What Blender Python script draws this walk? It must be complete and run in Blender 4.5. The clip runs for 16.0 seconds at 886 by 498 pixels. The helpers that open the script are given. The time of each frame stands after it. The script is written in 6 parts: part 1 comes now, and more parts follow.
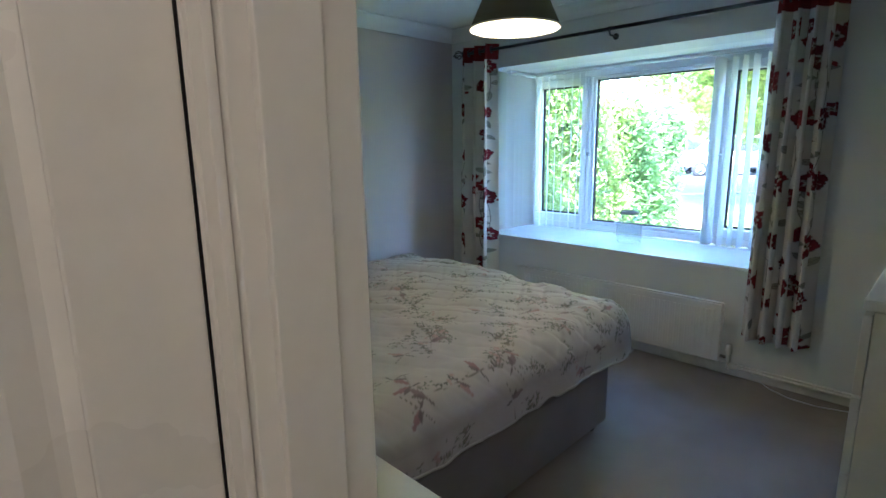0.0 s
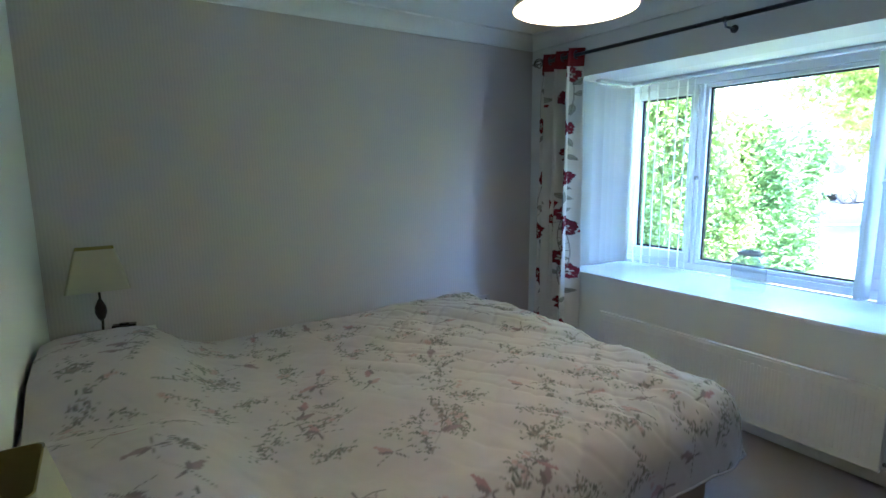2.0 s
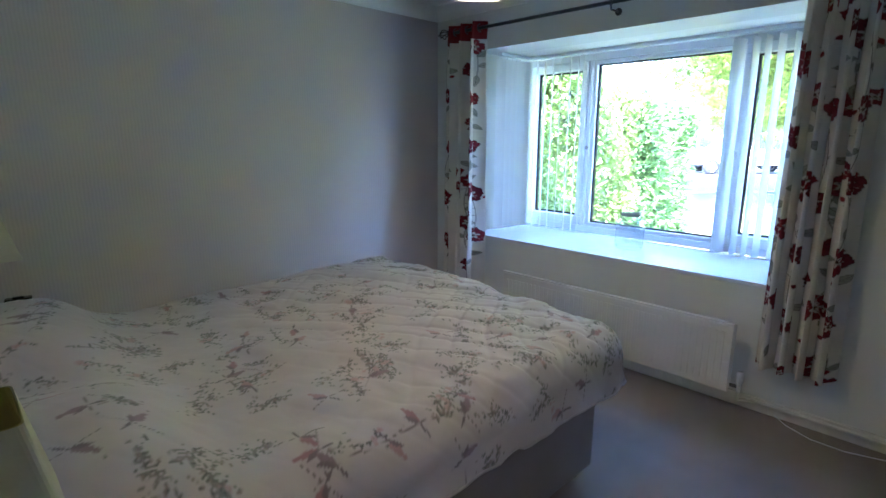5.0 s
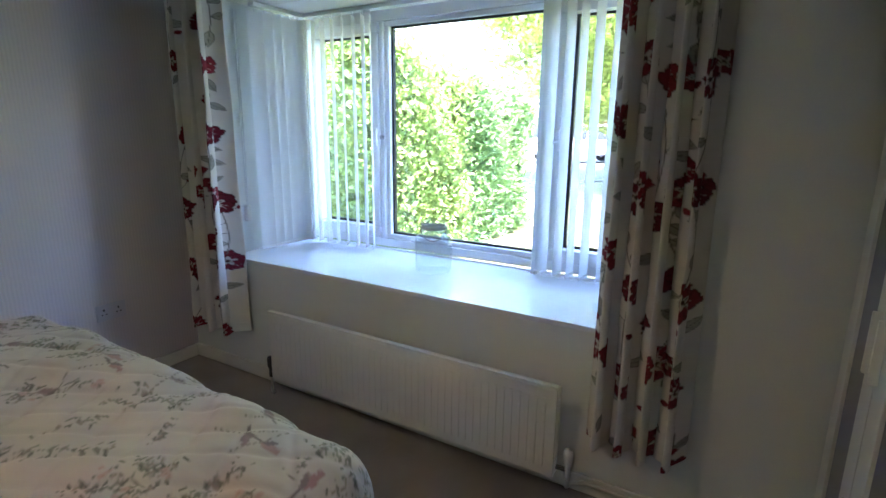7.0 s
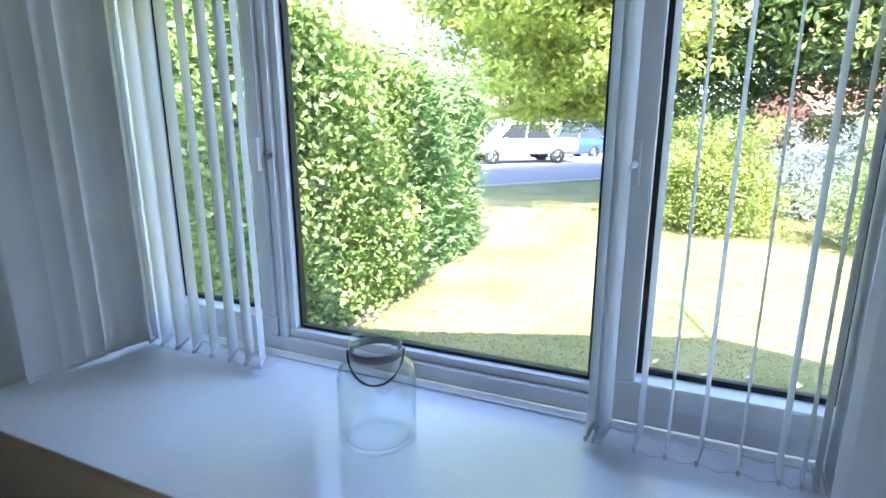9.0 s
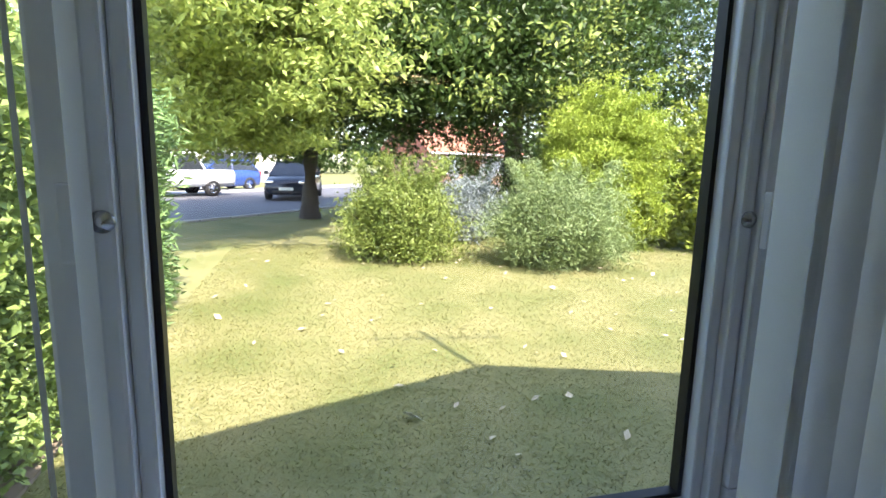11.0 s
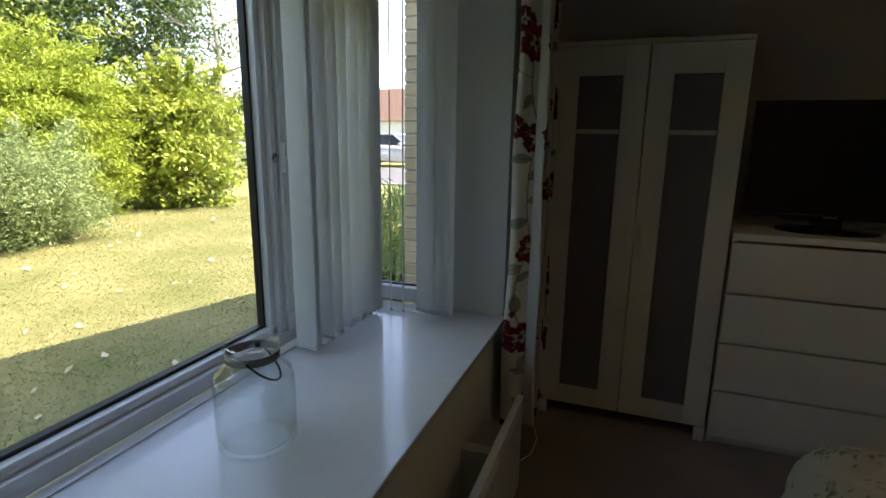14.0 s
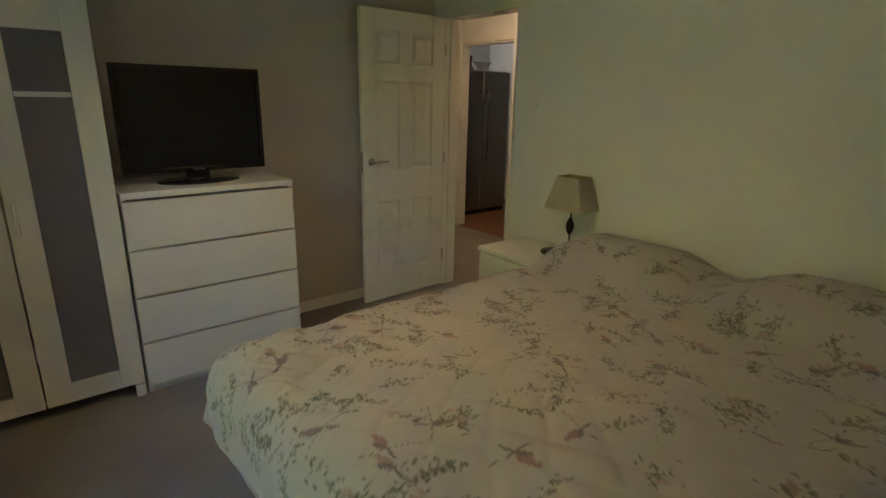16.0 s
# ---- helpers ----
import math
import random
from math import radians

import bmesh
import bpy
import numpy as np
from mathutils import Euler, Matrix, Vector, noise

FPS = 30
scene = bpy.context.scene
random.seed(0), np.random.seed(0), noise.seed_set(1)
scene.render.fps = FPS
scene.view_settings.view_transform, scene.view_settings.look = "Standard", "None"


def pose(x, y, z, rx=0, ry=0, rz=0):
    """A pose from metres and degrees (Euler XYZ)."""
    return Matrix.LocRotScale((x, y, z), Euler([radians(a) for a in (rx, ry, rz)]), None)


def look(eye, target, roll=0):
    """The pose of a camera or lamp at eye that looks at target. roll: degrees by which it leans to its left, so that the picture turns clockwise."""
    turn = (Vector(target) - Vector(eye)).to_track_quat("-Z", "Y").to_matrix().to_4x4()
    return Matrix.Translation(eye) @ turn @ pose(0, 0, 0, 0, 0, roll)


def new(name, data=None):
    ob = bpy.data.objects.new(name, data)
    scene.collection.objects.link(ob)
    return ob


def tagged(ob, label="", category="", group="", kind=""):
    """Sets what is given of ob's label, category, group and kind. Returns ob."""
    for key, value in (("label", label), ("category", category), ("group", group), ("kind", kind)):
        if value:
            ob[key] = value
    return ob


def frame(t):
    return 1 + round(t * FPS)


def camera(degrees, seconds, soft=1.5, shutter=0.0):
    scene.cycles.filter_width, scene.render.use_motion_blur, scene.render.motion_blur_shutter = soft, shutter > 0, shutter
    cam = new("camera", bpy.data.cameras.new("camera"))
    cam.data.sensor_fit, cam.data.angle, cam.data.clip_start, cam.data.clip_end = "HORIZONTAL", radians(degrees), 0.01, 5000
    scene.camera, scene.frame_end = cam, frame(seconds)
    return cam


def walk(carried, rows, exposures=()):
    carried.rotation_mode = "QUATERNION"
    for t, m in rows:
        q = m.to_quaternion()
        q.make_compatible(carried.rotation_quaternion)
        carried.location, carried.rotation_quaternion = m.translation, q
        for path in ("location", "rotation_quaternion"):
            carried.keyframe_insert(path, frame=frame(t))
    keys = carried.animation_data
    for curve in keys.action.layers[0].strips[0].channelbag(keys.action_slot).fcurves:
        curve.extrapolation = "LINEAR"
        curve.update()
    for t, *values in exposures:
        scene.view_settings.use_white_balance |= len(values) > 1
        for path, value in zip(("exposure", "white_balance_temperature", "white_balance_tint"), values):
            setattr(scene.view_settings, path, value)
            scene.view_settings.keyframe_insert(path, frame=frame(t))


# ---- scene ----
cam = camera(81.0, 16.0)
PATH = [
    (0, (-0.139, -0.197, 1.404), (1.248, 1.189, 1.011), -0.8),
    (0.5, (0.025, -0.215, 1.415), (1.437, 1.166, 1.103), -0.7),
    (1, (0.192, -0.172, 1.419), (1.593, 1.239, 1.206), -0.5),
    (1.5, (0.342, -0.059, 1.427), (1.639, 1.441, 1.165), -0.4),
    (2, (0.435, 0.03, 1.399), (1.523, 1.68, 1.089), -0.5),
    (2.5, (0.534, 0.058, 1.418), (1.288, 1.884, 1.108), -0.1),
    (3, (0.563, 0.067, 1.425), (1.247, 1.922, 1.119), 0.4),
    (3.5, (0.53, 0.075, 1.409), (1.195, 1.931, 1.07), 0.7),
    (4, (0.431, 0.055, 1.419), (1.326, 1.807, 1.064), 1.1),
    (4.5, (0.333, 0.013, 1.393), (1.516, 1.58, 1.015), 0.7),
    (5, (0.306, -0.042, 1.383), (1.669, 1.36, 0.964), 0.2),
    (5.2, (0.331, -0.049, 1.381), (1.788, 1.243, 0.924), 0.5),
    (7.3, (1.645, 0.285, 1.362), (3.325, 1.278, 0.917), 0.5),
    (7.5, (1.793, 0.352, 1.367), (3.474, 1.343, 0.929), 0.5),
    (8, (2.097, 0.553, 1.396), (3.817, 1.455, 0.918), 0.8),
    (8.2, (2.217, 0.61, 1.394), (3.946, 1.495, 0.919), 0.4),
    (10.3, (2.939, 1.558, 1.380), (4.906, 1.648, 1.026), 1.5),
    (10.5, (2.987, 1.63, 1.375), (4.957, 1.525, 1.045), 1.7),
    (11, (3.07, 1.78, 1.398), (4.981, 1.286, 1.076), 1.4),
    (11.5, (3.075, 1.955, 1.398), (4.833, 1.079, 1.021), 0.8),
    (12, (3.01, 2.114, 1.42), (4.666, 1.056, 1.046), 0.7),
    (12.5, (2.858, 2.233, 1.414), (4.435, 1.074, 0.997), 0.4),
    (13, (2.75, 2.292, 1.373), (4.221, 1.039, 0.857), 0.5),
    (13.5, (2.676, 2.393, 1.385), (3.909, 0.911, 0.842), 0.6),
    (14, (2.746, 2.409, 1.395), (3.416, 0.575, 0.962), 0.8),
    (14.5, (2.785, 2.427, 1.396), (2.713, 0.466, 1.007), 1.0),
    (15, (2.743, 2.534, 1.375), (2.169, 0.661, 0.957), 0.7),
    (15.5, (2.657, 2.536, 1.385), (1.743, 0.809, 0.946), 0.8),
    (16, (2.655, 2.58, 1.433), (1.436, 1.098, 0.874), 1.2),
]
EXPOSURES = [(0.0, 5.2, 5000, 15), (3.0, 5.56, 5000, 18), (5.2, 5.4, 5000, 24), (7.4, 4.85, 5800, 25), (8.2, 4.4, 5900, 24), (10.3, 2.98, 6500, 22), (11.5, 2.45, 7100, 21), (12.5, 2.18, 7700, 20), (13.2, 2.35, 7400, 20), (14.0, 2.7, 7600, 22), (14.6, 3.1, 7900, 22), (15.2, 3.8, 8000, 20), (16.0, 4.82, 7600, 18)]
walk(cam, [(t, look(eye, target, roll)) for t, eye, target, roll in PATH], EXPOSURES)

# ---- world, sun ----
SUN_EL, SUN_TRAVEL = 52.0, (0.93, 0.25)
world = bpy.data.worlds.new("world")
scene.world = world
world.use_nodes = True
wn = world.node_tree
sky = wn.nodes.new("ShaderNodeTexSky")
sky.sky_type, sky.sun_disc = "NISHITA", False
sky.sun_elevation = radians(SUN_EL)
sky.sun_rotation = math.atan2(-SUN_TRAVEL[0], -SUN_TRAVEL[1])
wn.links.new(sky.outputs[0], wn.nodes["Background"].inputs[0])
wn.nodes["Background"].inputs[1].default_value = 0.15
sun = new("sun", bpy.data.lights.new("sun", "SUN"))
sun.data.energy, sun.data.angle, sun.data.color = 2.8, radians(0.53), (1.0, 0.95, 0.86)
hor = math.hypot(*SUN_TRAVEL)
sun.matrix_world = look((0, 0, 12), (SUN_TRAVEL[0], SUN_TRAVEL[1], 12 - hor * math.tan(radians(SUN_EL))))


# ---- materials ----
def mat(name, color, rough=0.6, metal=0.0, var=0.12, scale=6.0, fine=90.0, bump=0.15, dist=0.002, spec=0.5,
        second=None, stretch=None, translucent=0.0, by_object=0.0, island=False, sheen=0.0, attribute="", emission=None):
    """A procedural surface: a base colour broken up at two scales, with fine relief."""
    m = bpy.data.materials.new(name)
    m.use_nodes = True
    t = m.node_tree
    N, L = t.nodes, t.links
    b = N["Principled BSDF"]
    b.inputs["Roughness"].default_value, b.inputs["Metallic"].default_value = rough, metal
    b.inputs["Specular IOR Level"].default_value = spec
    if sheen:
        b.inputs["Sheen Weight"].default_value = sheen
    co = N.new("ShaderNodeTexCoord")
    src = co.outputs["Object"]
    if stretch:
        mp = N.new("ShaderNodeMapping")
        mp.inputs["Scale"].default_value = stretch
        L.new(src, mp.inputs[0])
        src = mp.outputs[0]
    big, small = N.new("ShaderNodeTexNoise"), N.new("ShaderNodeTexNoise")
    for n, s, d in ((big, scale, 5), (small, fine, 3)):
        n.inputs["Scale"].default_value, n.inputs["Detail"].default_value = s, d
        L.new(src, n.inputs["Vector"])
    add = N.new("ShaderNodeMath")
    add.operation = "MULTIPLY_ADD"
    L.new(small.outputs[0], add.inputs[0])
    add.inputs[1].default_value = 0.45
    L.new(big.outputs[0], add.inputs[2])
    ramp = N.new("ShaderNodeMapRange")
    L.new(add.outputs[0], ramp.inputs[0])
    ramp.inputs[1].default_value, ramp.inputs[2].default_value = 0.45, 1.0
    value = ramp.outputs[0]
    if by_object or island:
        rnd = N.new("ShaderNodeNewGeometry" if island else "ShaderNodeObjectInfo")
        out = rnd.outputs["Random Per Island" if island else "Random"]
        k = N.new("ShaderNodeMath")
        k.operation = "MULTIPLY_ADD"
        L.new(out, k.inputs[0])
        k.inputs[1].default_value = by_object or 0.8
        half = N.new("ShaderNodeMath")
        half.operation = "MULTIPLY"
        half.inputs[1].default_value = 0.5
        L.new(value, half.inputs[0])
        L.new(half.outputs[0], k.inputs[2])
        value = k.outputs[0]
    mix = N.new("ShaderNodeMix")
    mix.data_type = "RGBA"
    c2 = second or tuple(min(1, c * (1 + var)) for c in color)
    c1 = color if second else tuple(c * (1 - var) for c in color)
    mix.inputs[6].default_value, mix.inputs[7].default_value = (*c1, 1), (*c2, 1)
    L.new(value, mix.inputs[0])
    col = mix.outputs[2]
    if attribute:
        at = N.new("ShaderNodeAttribute")
        at.attribute_name = attribute
        mul = N.new("ShaderNodeMix")
        mul.data_type, mul.blend_type = "RGBA", "MULTIPLY"
        mul.inputs[0].default_value = 1.0
        L.new(col, mul.inputs[6])
        L.new(at.outputs["Color"], mul.inputs[7])
        col = mul.outputs[2]
    L.new(col, b.inputs["Base Color"])
    if bump:
        bp = N.new("ShaderNodeBump")
        bp.inputs["Strength"].default_value, bp.inputs["Distance"].default_value = bump, dist
        L.new(add.outputs[0], bp.inputs["Height"])
        L.new(bp.outputs[0], b.inputs["Normal"])
    rr = N.new("ShaderNodeMapRange")
    L.new(big.outputs[0], rr.inputs[0])
    rr.inputs[3].default_value, rr.inputs[4].default_value = max(0.02, rough * 0.85), min(1, rough * 1.15)
    L.new(rr.outputs[0], b.inputs["Roughness"])
    if emission:
        b.inputs["Emission Color"].default_value, b.inputs["Emission Strength"].default_value = (*emission[0], 1), emission[1]
    if translucent:
        tr, ms = N.new("ShaderNodeBsdfTranslucent"), N.new("ShaderNodeMixShader")
        L.new(col, tr.inputs[0])
        ms.inputs[0].default_value = translucent
        L.new(b.outputs[0], ms.inputs[1])
        L.new(tr.outputs[0], ms.inputs[2])
        L.new(ms.outputs[0], N["Material Output"].inputs[0])
    return m


def glass(name, tint=(0.97, 0.99, 0.98), rough=0.0, thin=True, gloss=(0.8, 0.04)):
    m = bpy.data.materials.new(name)
    m.use_nodes = True
    t = m.node_tree
    N, L = t.nodes, t.links
    N.remove(N["Principled BSDF"])
    if thin:
        lw, pw, tr, gl, ms = N.new("ShaderNodeLayerWeight"), N.new("ShaderNodeMath"), N.new("ShaderNodeBsdfTransparent"), N.new("ShaderNodeBsdfGlossy"), N.new("ShaderNodeMixShader")
        sc = N.new("ShaderNodeMath")
        pw.operation, sc.operation = "POWER", "MULTIPLY_ADD"
        pw.inputs[1].default_value = 5.0
        sc.inputs[1].default_value, sc.inputs[2].default_value = gloss
        tr.inputs[0].default_value = (*tint, 1)
        gl.inputs["Roughness"].default_value = rough
        L.new(lw.outputs["Facing"], pw.inputs[0])
        L.new(pw.outputs[0], sc.inputs[0])
        L.new(sc.outputs[0], ms.inputs[0])
        L.new(tr.outputs[0], ms.inputs[1])
        L.new(gl.outputs[0], ms.inputs[2])
    else:
        ms = N.new("ShaderNodeBsdfGlass")
        ms.inputs["Color"].default_value, ms.inputs["Roughness"].default_value, ms.inputs["IOR"].default_value = (*tint, 1), rough, 1.45
    L.new(ms.outputs[0], N["Material Output"].inputs[0])
    return m


def striped(name, c1, c2, pitch):
    """Wallpaper with fine ribs running up the wall."""
    m = mat(name, c1, 0.75, var=0.05, scale=2.0, fine=60, bump=0.0)
    t = m.node_tree
    N, L = t.nodes, t.links
    b = N["Principled BSDF"]
    w, co = N.new("ShaderNodeTexWave"), N.new("ShaderNodeTexCoord")
    w.wave_type, w.bands_direction = "BANDS", "X"
    w.inputs["Scale"].default_value = 2 * math.pi / pitch / 20
    w.inputs["Distortion"].default_value, w.inputs["Detail"].default_value = 2.5, 3
    L.new(co.outputs["Object"], w.inputs[0])
    old = b.inputs["Base Color"].links[0].from_socket
    mx = N.new("ShaderNodeMix")
    mx.data_type = "RGBA"
    L.new(w.outputs[1], mx.inputs[0])
    L.new(old, mx.inputs[6])
    mx.inputs[7].default_value = (*c2, 1)
    L.new(mx.outputs[2], b.inputs["Base Color"])
    bp = N.new("ShaderNodeBump")
    bp.inputs["Strength"].default_value, bp.inputs["Distance"].default_value = 0.15, 0.001
    L.new(w.outputs[1], bp.inputs["Height"])
    L.new(bp.outputs[0], b.inputs["Normal"])
    return m


M_WALL = mat("painted_plaster", (0.735, 0.75, 0.722), 0.7, var=0.04, scale=1.5, fine=140, bump=0.12)
M_PAPER = striped("ribbed_wallpaper", (0.545, 0.492, 0.474), (0.585, 0.530, 0.511), 0.016)
M_CEIL = mat("ceiling_paint", (0.84, 0.85, 0.835), 0.8, var=0.04, scale=2, fine=60, bump=0.2)
M_CARPET = mat("carpet", (0.24, 0.205, 0.18), 0.95, var=0.22, scale=3, fine=420, bump=0.7, dist=0.006, spec=0.1, sheen=0.3)
M_TRIM = mat("white_gloss_paint", (0.76, 0.75, 0.70), 0.28, var=0.05, scale=3, fine=40, bump=0.05)
M_UPVC = mat("white_plastic", (0.80, 0.82, 0.84), 0.25, var=0.03, scale=2, fine=30, bump=0.02)
M_SILL = mat("gloss_sill_paint", (0.79, 0.80, 0.81), 0.12, var=0.04, scale=2.5, fine=35, bump=0.05)
M_RAD = mat("radiator_enamel", (0.74, 0.73, 0.68), 0.32, var=0.04, scale=4, fine=60, bump=0.03)
M_BLACK = mat("black_rubber", (0.012, 0.012, 0.014), 0.5, var=0.2, scale=20, bump=0.05)
M_PLASTIC_BLACK = mat("black_gloss_plastic", (0.012, 0.012, 0.013), 0.12, var=0.2, scale=10, fine=60, bump=0.01)
M_SCREEN = mat("dark_screen", (0.006, 0.006, 0.008), 0.18, var=0.1, scale=3, fine=20, bump=0.0)
M_FURN = mat("white_foil_board", (0.74, 0.73, 0.68), 0.38, var=0.04, scale=3, fine=60, bump=0.04)
M_SMOKED = mat("frosted_grey_acrylic", (0.16, 0.155, 0.18), 0.35, var=0.08, scale=3, fine=60, bump=0.02)
M_STEEL = mat("brushed_steel", (0.45, 0.44, 0.43), 0.34, metal=1.0, var=0.12, scale=2, fine=200, bump=0.05, stretch=(1, 1, 0.04))
M_CHROME = mat("chrome", (0.62, 0.62, 0.63), 0.16, metal=1.0, var=0.05, scale=8, bump=0.01)
M_PEWTER = mat("dark_pewter", (0.10, 0.10, 0.105), 0.35, metal=1.0, var=0.2, scale=20, bump=0.1)
M_GLASS = glass("window_glass")
M_JAR = glass("jar_glass", (0.955, 0.972, 0.965), gloss=(0.8, 0.09))
M_FAWN = mat("divan_fabric", (0.17, 0.155, 0.165), 0.9, var=0.15, scale=5, fine=350, bump=0.4, dist=0.002, spec=0.2, sheen=0.3)
M_DUVET = mat("printed_cotton", (0.44, 0.415, 0.433), 0.85, var=0.04, scale=6, fine=500, bump=0.15, dist=0.001, spec=0.2, sheen=0.2, attribute="print")
M_CURTAIN = mat("printed_linen", (0.74, 0.71, 0.655), 0.85, var=0.06, scale=8, fine=500, bump=0.25, dist=0.001, spec=0.2, attribute="print", translucent=0.12)
M_VANE = mat("blind_fabric", (0.79, 0.80, 0.80), 0.7, var=0.04, scale=5, fine=300, bump=0.15, translucent=0.28)
M_SHADE_OUT = mat("taupe_shade", (0.135, 0.125, 0.10), 0.7, var=0.08, scale=5, fine=260, bump=0.15, translucent=0.02)
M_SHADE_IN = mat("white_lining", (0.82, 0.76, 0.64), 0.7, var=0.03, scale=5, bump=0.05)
M_LAMPSHADE = mat("cream_shade", (0.50, 0.48, 0.36), 0.75, var=0.06, scale=5, fine=260, bump=0.2, translucent=0.12)
M_LAMPLINING = mat("ochre_lining", (0.34, 0.29, 0.09), 0.7, var=0.08, scale=5, fine=160, bump=0.1)
M_BULB = mat("opal_bulb", (0.8, 0.8, 0.76), 0.3, var=0.03, scale=5, bump=0.0)
M_LIT = mat("lit_bulb", (0.9, 0.8, 0.6), 0.4, var=0.02, bump=0.0, emission=((1.0, 0.72, 0.40), 4.0))
M_BRONZE = mat("dark_bronze", (0.035, 0.028, 0.024), 0.4, metal=0.6, var=0.3, scale=25, bump=0.2)
M_WOODFLOOR = mat("oak_laminate", (0.28, 0.13, 0.06), 0.4, var=0.25, scale=3, fine=60, bump=0.1, stretch=(1, 8, 1), by_object=0.6)
M_BRICK = mat("buff_brick", (0.34, 0.26, 0.17), 0.85, second=(0.50, 0.40, 0.28), scale=8, fine=120, bump=0.5, dist=0.004, by_object=0.7)
M_MORTAR = mat("mortar", (0.42, 0.39, 0.34), 0.9, var=0.1, scale=10, fine=150, bump=0.4)
M_TILE = mat("concrete_roof_tile", (0.13, 0.075, 0.05), 0.85, var=0.25, scale=2, fine=40, bump=0.4, by_object=0.5)
M_REDTILE = mat("red_roof_tile", (0.34, 0.13, 0.08), 0.85, var=0.25, scale=2, fine=40, bump=0.4)
M_RENDER = mat("house_render", (0.66, 0.62, 0.56), 0.8, var=0.06, scale=1, fine=30, bump=0.2)
M_REDBRICK = mat("pink_brick", (0.42, 0.24, 0.18), 0.85, var=0.15, scale=1.5, fine=20, bump=0.3)
M_ASPHALT = mat("asphalt", (0.10, 0.10, 0.105), 0.85, var=0.2, scale=0.6, fine=60, bump=0.5, dist=0.004)
M_KERB = mat("kerb_concrete", (0.34, 0.33, 0.31), 0.85, var=0.15, scale=3, fine=60, bump=0.4, by_object=0.5)
M_SOIL = mat("dry_soil", (0.20, 0.15, 0.105), 0.95, var=0.3, scale=5, fine=60, bump=0.8, dist=0.01)
M_BARK = mat("bark", (0.055, 0.045, 0.035), 0.95, var=0.4, scale=5, fine=40, bump=0.9, dist=0.02, stretch=(1, 1, 0.25))
M_BARK_PALE = mat("pale_bark", (0.22, 0.20, 0.17), 0.9, var=0.3, scale=5, fine=40, bump=0.7, dist=0.01, stretch=(1, 1, 0.4))


def leaf_mat(name, c1, c2, rough=0.45, translucent=0.35):
    return mat(name, c1, rough, second=c2, scale=1.2, fine=30, bump=0.0, island=True, translucent=translucent, spec=0.4)


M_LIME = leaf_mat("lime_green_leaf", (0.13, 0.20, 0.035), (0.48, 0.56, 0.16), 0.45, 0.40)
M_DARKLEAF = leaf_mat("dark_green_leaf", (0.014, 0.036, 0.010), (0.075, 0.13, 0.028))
M_HEDGE = leaf_mat("broad_hedge_leaf", (0.08, 0.15, 0.03), (0.40, 0.52, 0.16))
M_CONIFER = leaf_mat("conifer_spray", (0.045, 0.11, 0.035), (0.24, 0.38, 0.13), 0.6, 0.25)
M_GOLD = leaf_mat("golden_conifer_spray", (0.12, 0.18, 0.016), (0.36, 0.45, 0.06), 0.6, 0.3)
M_YELLOWGREEN = leaf_mat("yellow_green_leaf", (0.12, 0.18, 0.02), (0.36, 0.42, 0.07))
M_MIDGREEN = leaf_mat("mid_green_leaf", (0.10, 0.16, 0.03), (0.29, 0.35, 0.085))
M_GREYGREEN = leaf_mat("grey_green_leaf", (0.12, 0.18, 0.065), (0.29, 0.37, 0.15))
M_SILVER = leaf_mat("silver_leaf", (0.16, 0.20, 0.19), (0.36, 0.41, 0.42))
M_BLADE = leaf_mat("grass_blade", (0.135, 0.165, 0.045), (0.30, 0.28, 0.115), 0.6, 0.45)
M_FALLEN = mat("dry_fallen_leaf", (0.46, 0.40, 0.27), 0.8, var=0.2, scale=20, bump=0.2)


def lawn_mat():
    m = mat("lawn", (0.095, 0.125, 0.035), 0.95, second=(0.27, 0.245, 0.115), scale=1.1, fine=45, bump=0.9, dist=0.02, spec=0.15)
    return m


M_LAWN = lawn_mat()


# ---- building helpers ----
def thing(name, at, label, category, group="", turn=0.0):
    ob = new(name)
    ob.empty_display_size = 0.1
    ob.matrix_world = pose(*at, 0, 0, turn)
    return tagged(ob, label, category, group)


def setting(name, bm, material, label, smooth=False):
    ob = part(name, bm, material, None, label, smooth)
    return tagged(ob, kind="structure")


def part(name, bm, material, parent=None, label="", smooth=False):
    """Links a bmesh as one mesh object under its parent."""
    me = bpy.data.meshes.new(name)
    bm.normal_update()
    bm.to_mesh(me)
    bm.free()
    me.materials.append(material)
    if smooth:
        me.polygons.foreach_set("use_smooth", [True] * len(me.polygons))
    ob = new(name, me)
    if parent:
        ob.parent = parent
    return tagged(ob, label)


def shared(name, me, parent, m=None, label=""):
    ob = new(name, me)
    ob.parent = parent
    if m is not None:
        ob.matrix_local = m
    return tagged(ob, label)


def box(*boxes, bevel=0.0, seg=2):
    """A bmesh of axis-aligned boxes (x0, y0, z0, x1, y1, z1), bevelled."""
    bm = bmesh.new()
    for x0, y0, z0, x1, y1, z1 in boxes:
        add_box(bm, x0, y0, z0, x1, y1, z1)
    if bevel:
        bmesh.ops.bevel(bm, geom=bm.edges[:], offset=bevel, segments=seg, profile=0.6, affect="EDGES")
    return bm


def add_box(bm, x0, y0, z0, x1, y1, z1):
    v = [bm.verts.new((x, y, z)) for x in (x0, x1) for y in (y0, y1) for z in (z0, z1)]
    for f in ((0, 1, 3, 2), (4, 6, 7, 5), (0, 4, 5, 1), (2, 3, 7, 6), (0, 2, 6, 4), (1, 5, 7, 3)):
        bm.faces.new([v[i] for i in f])


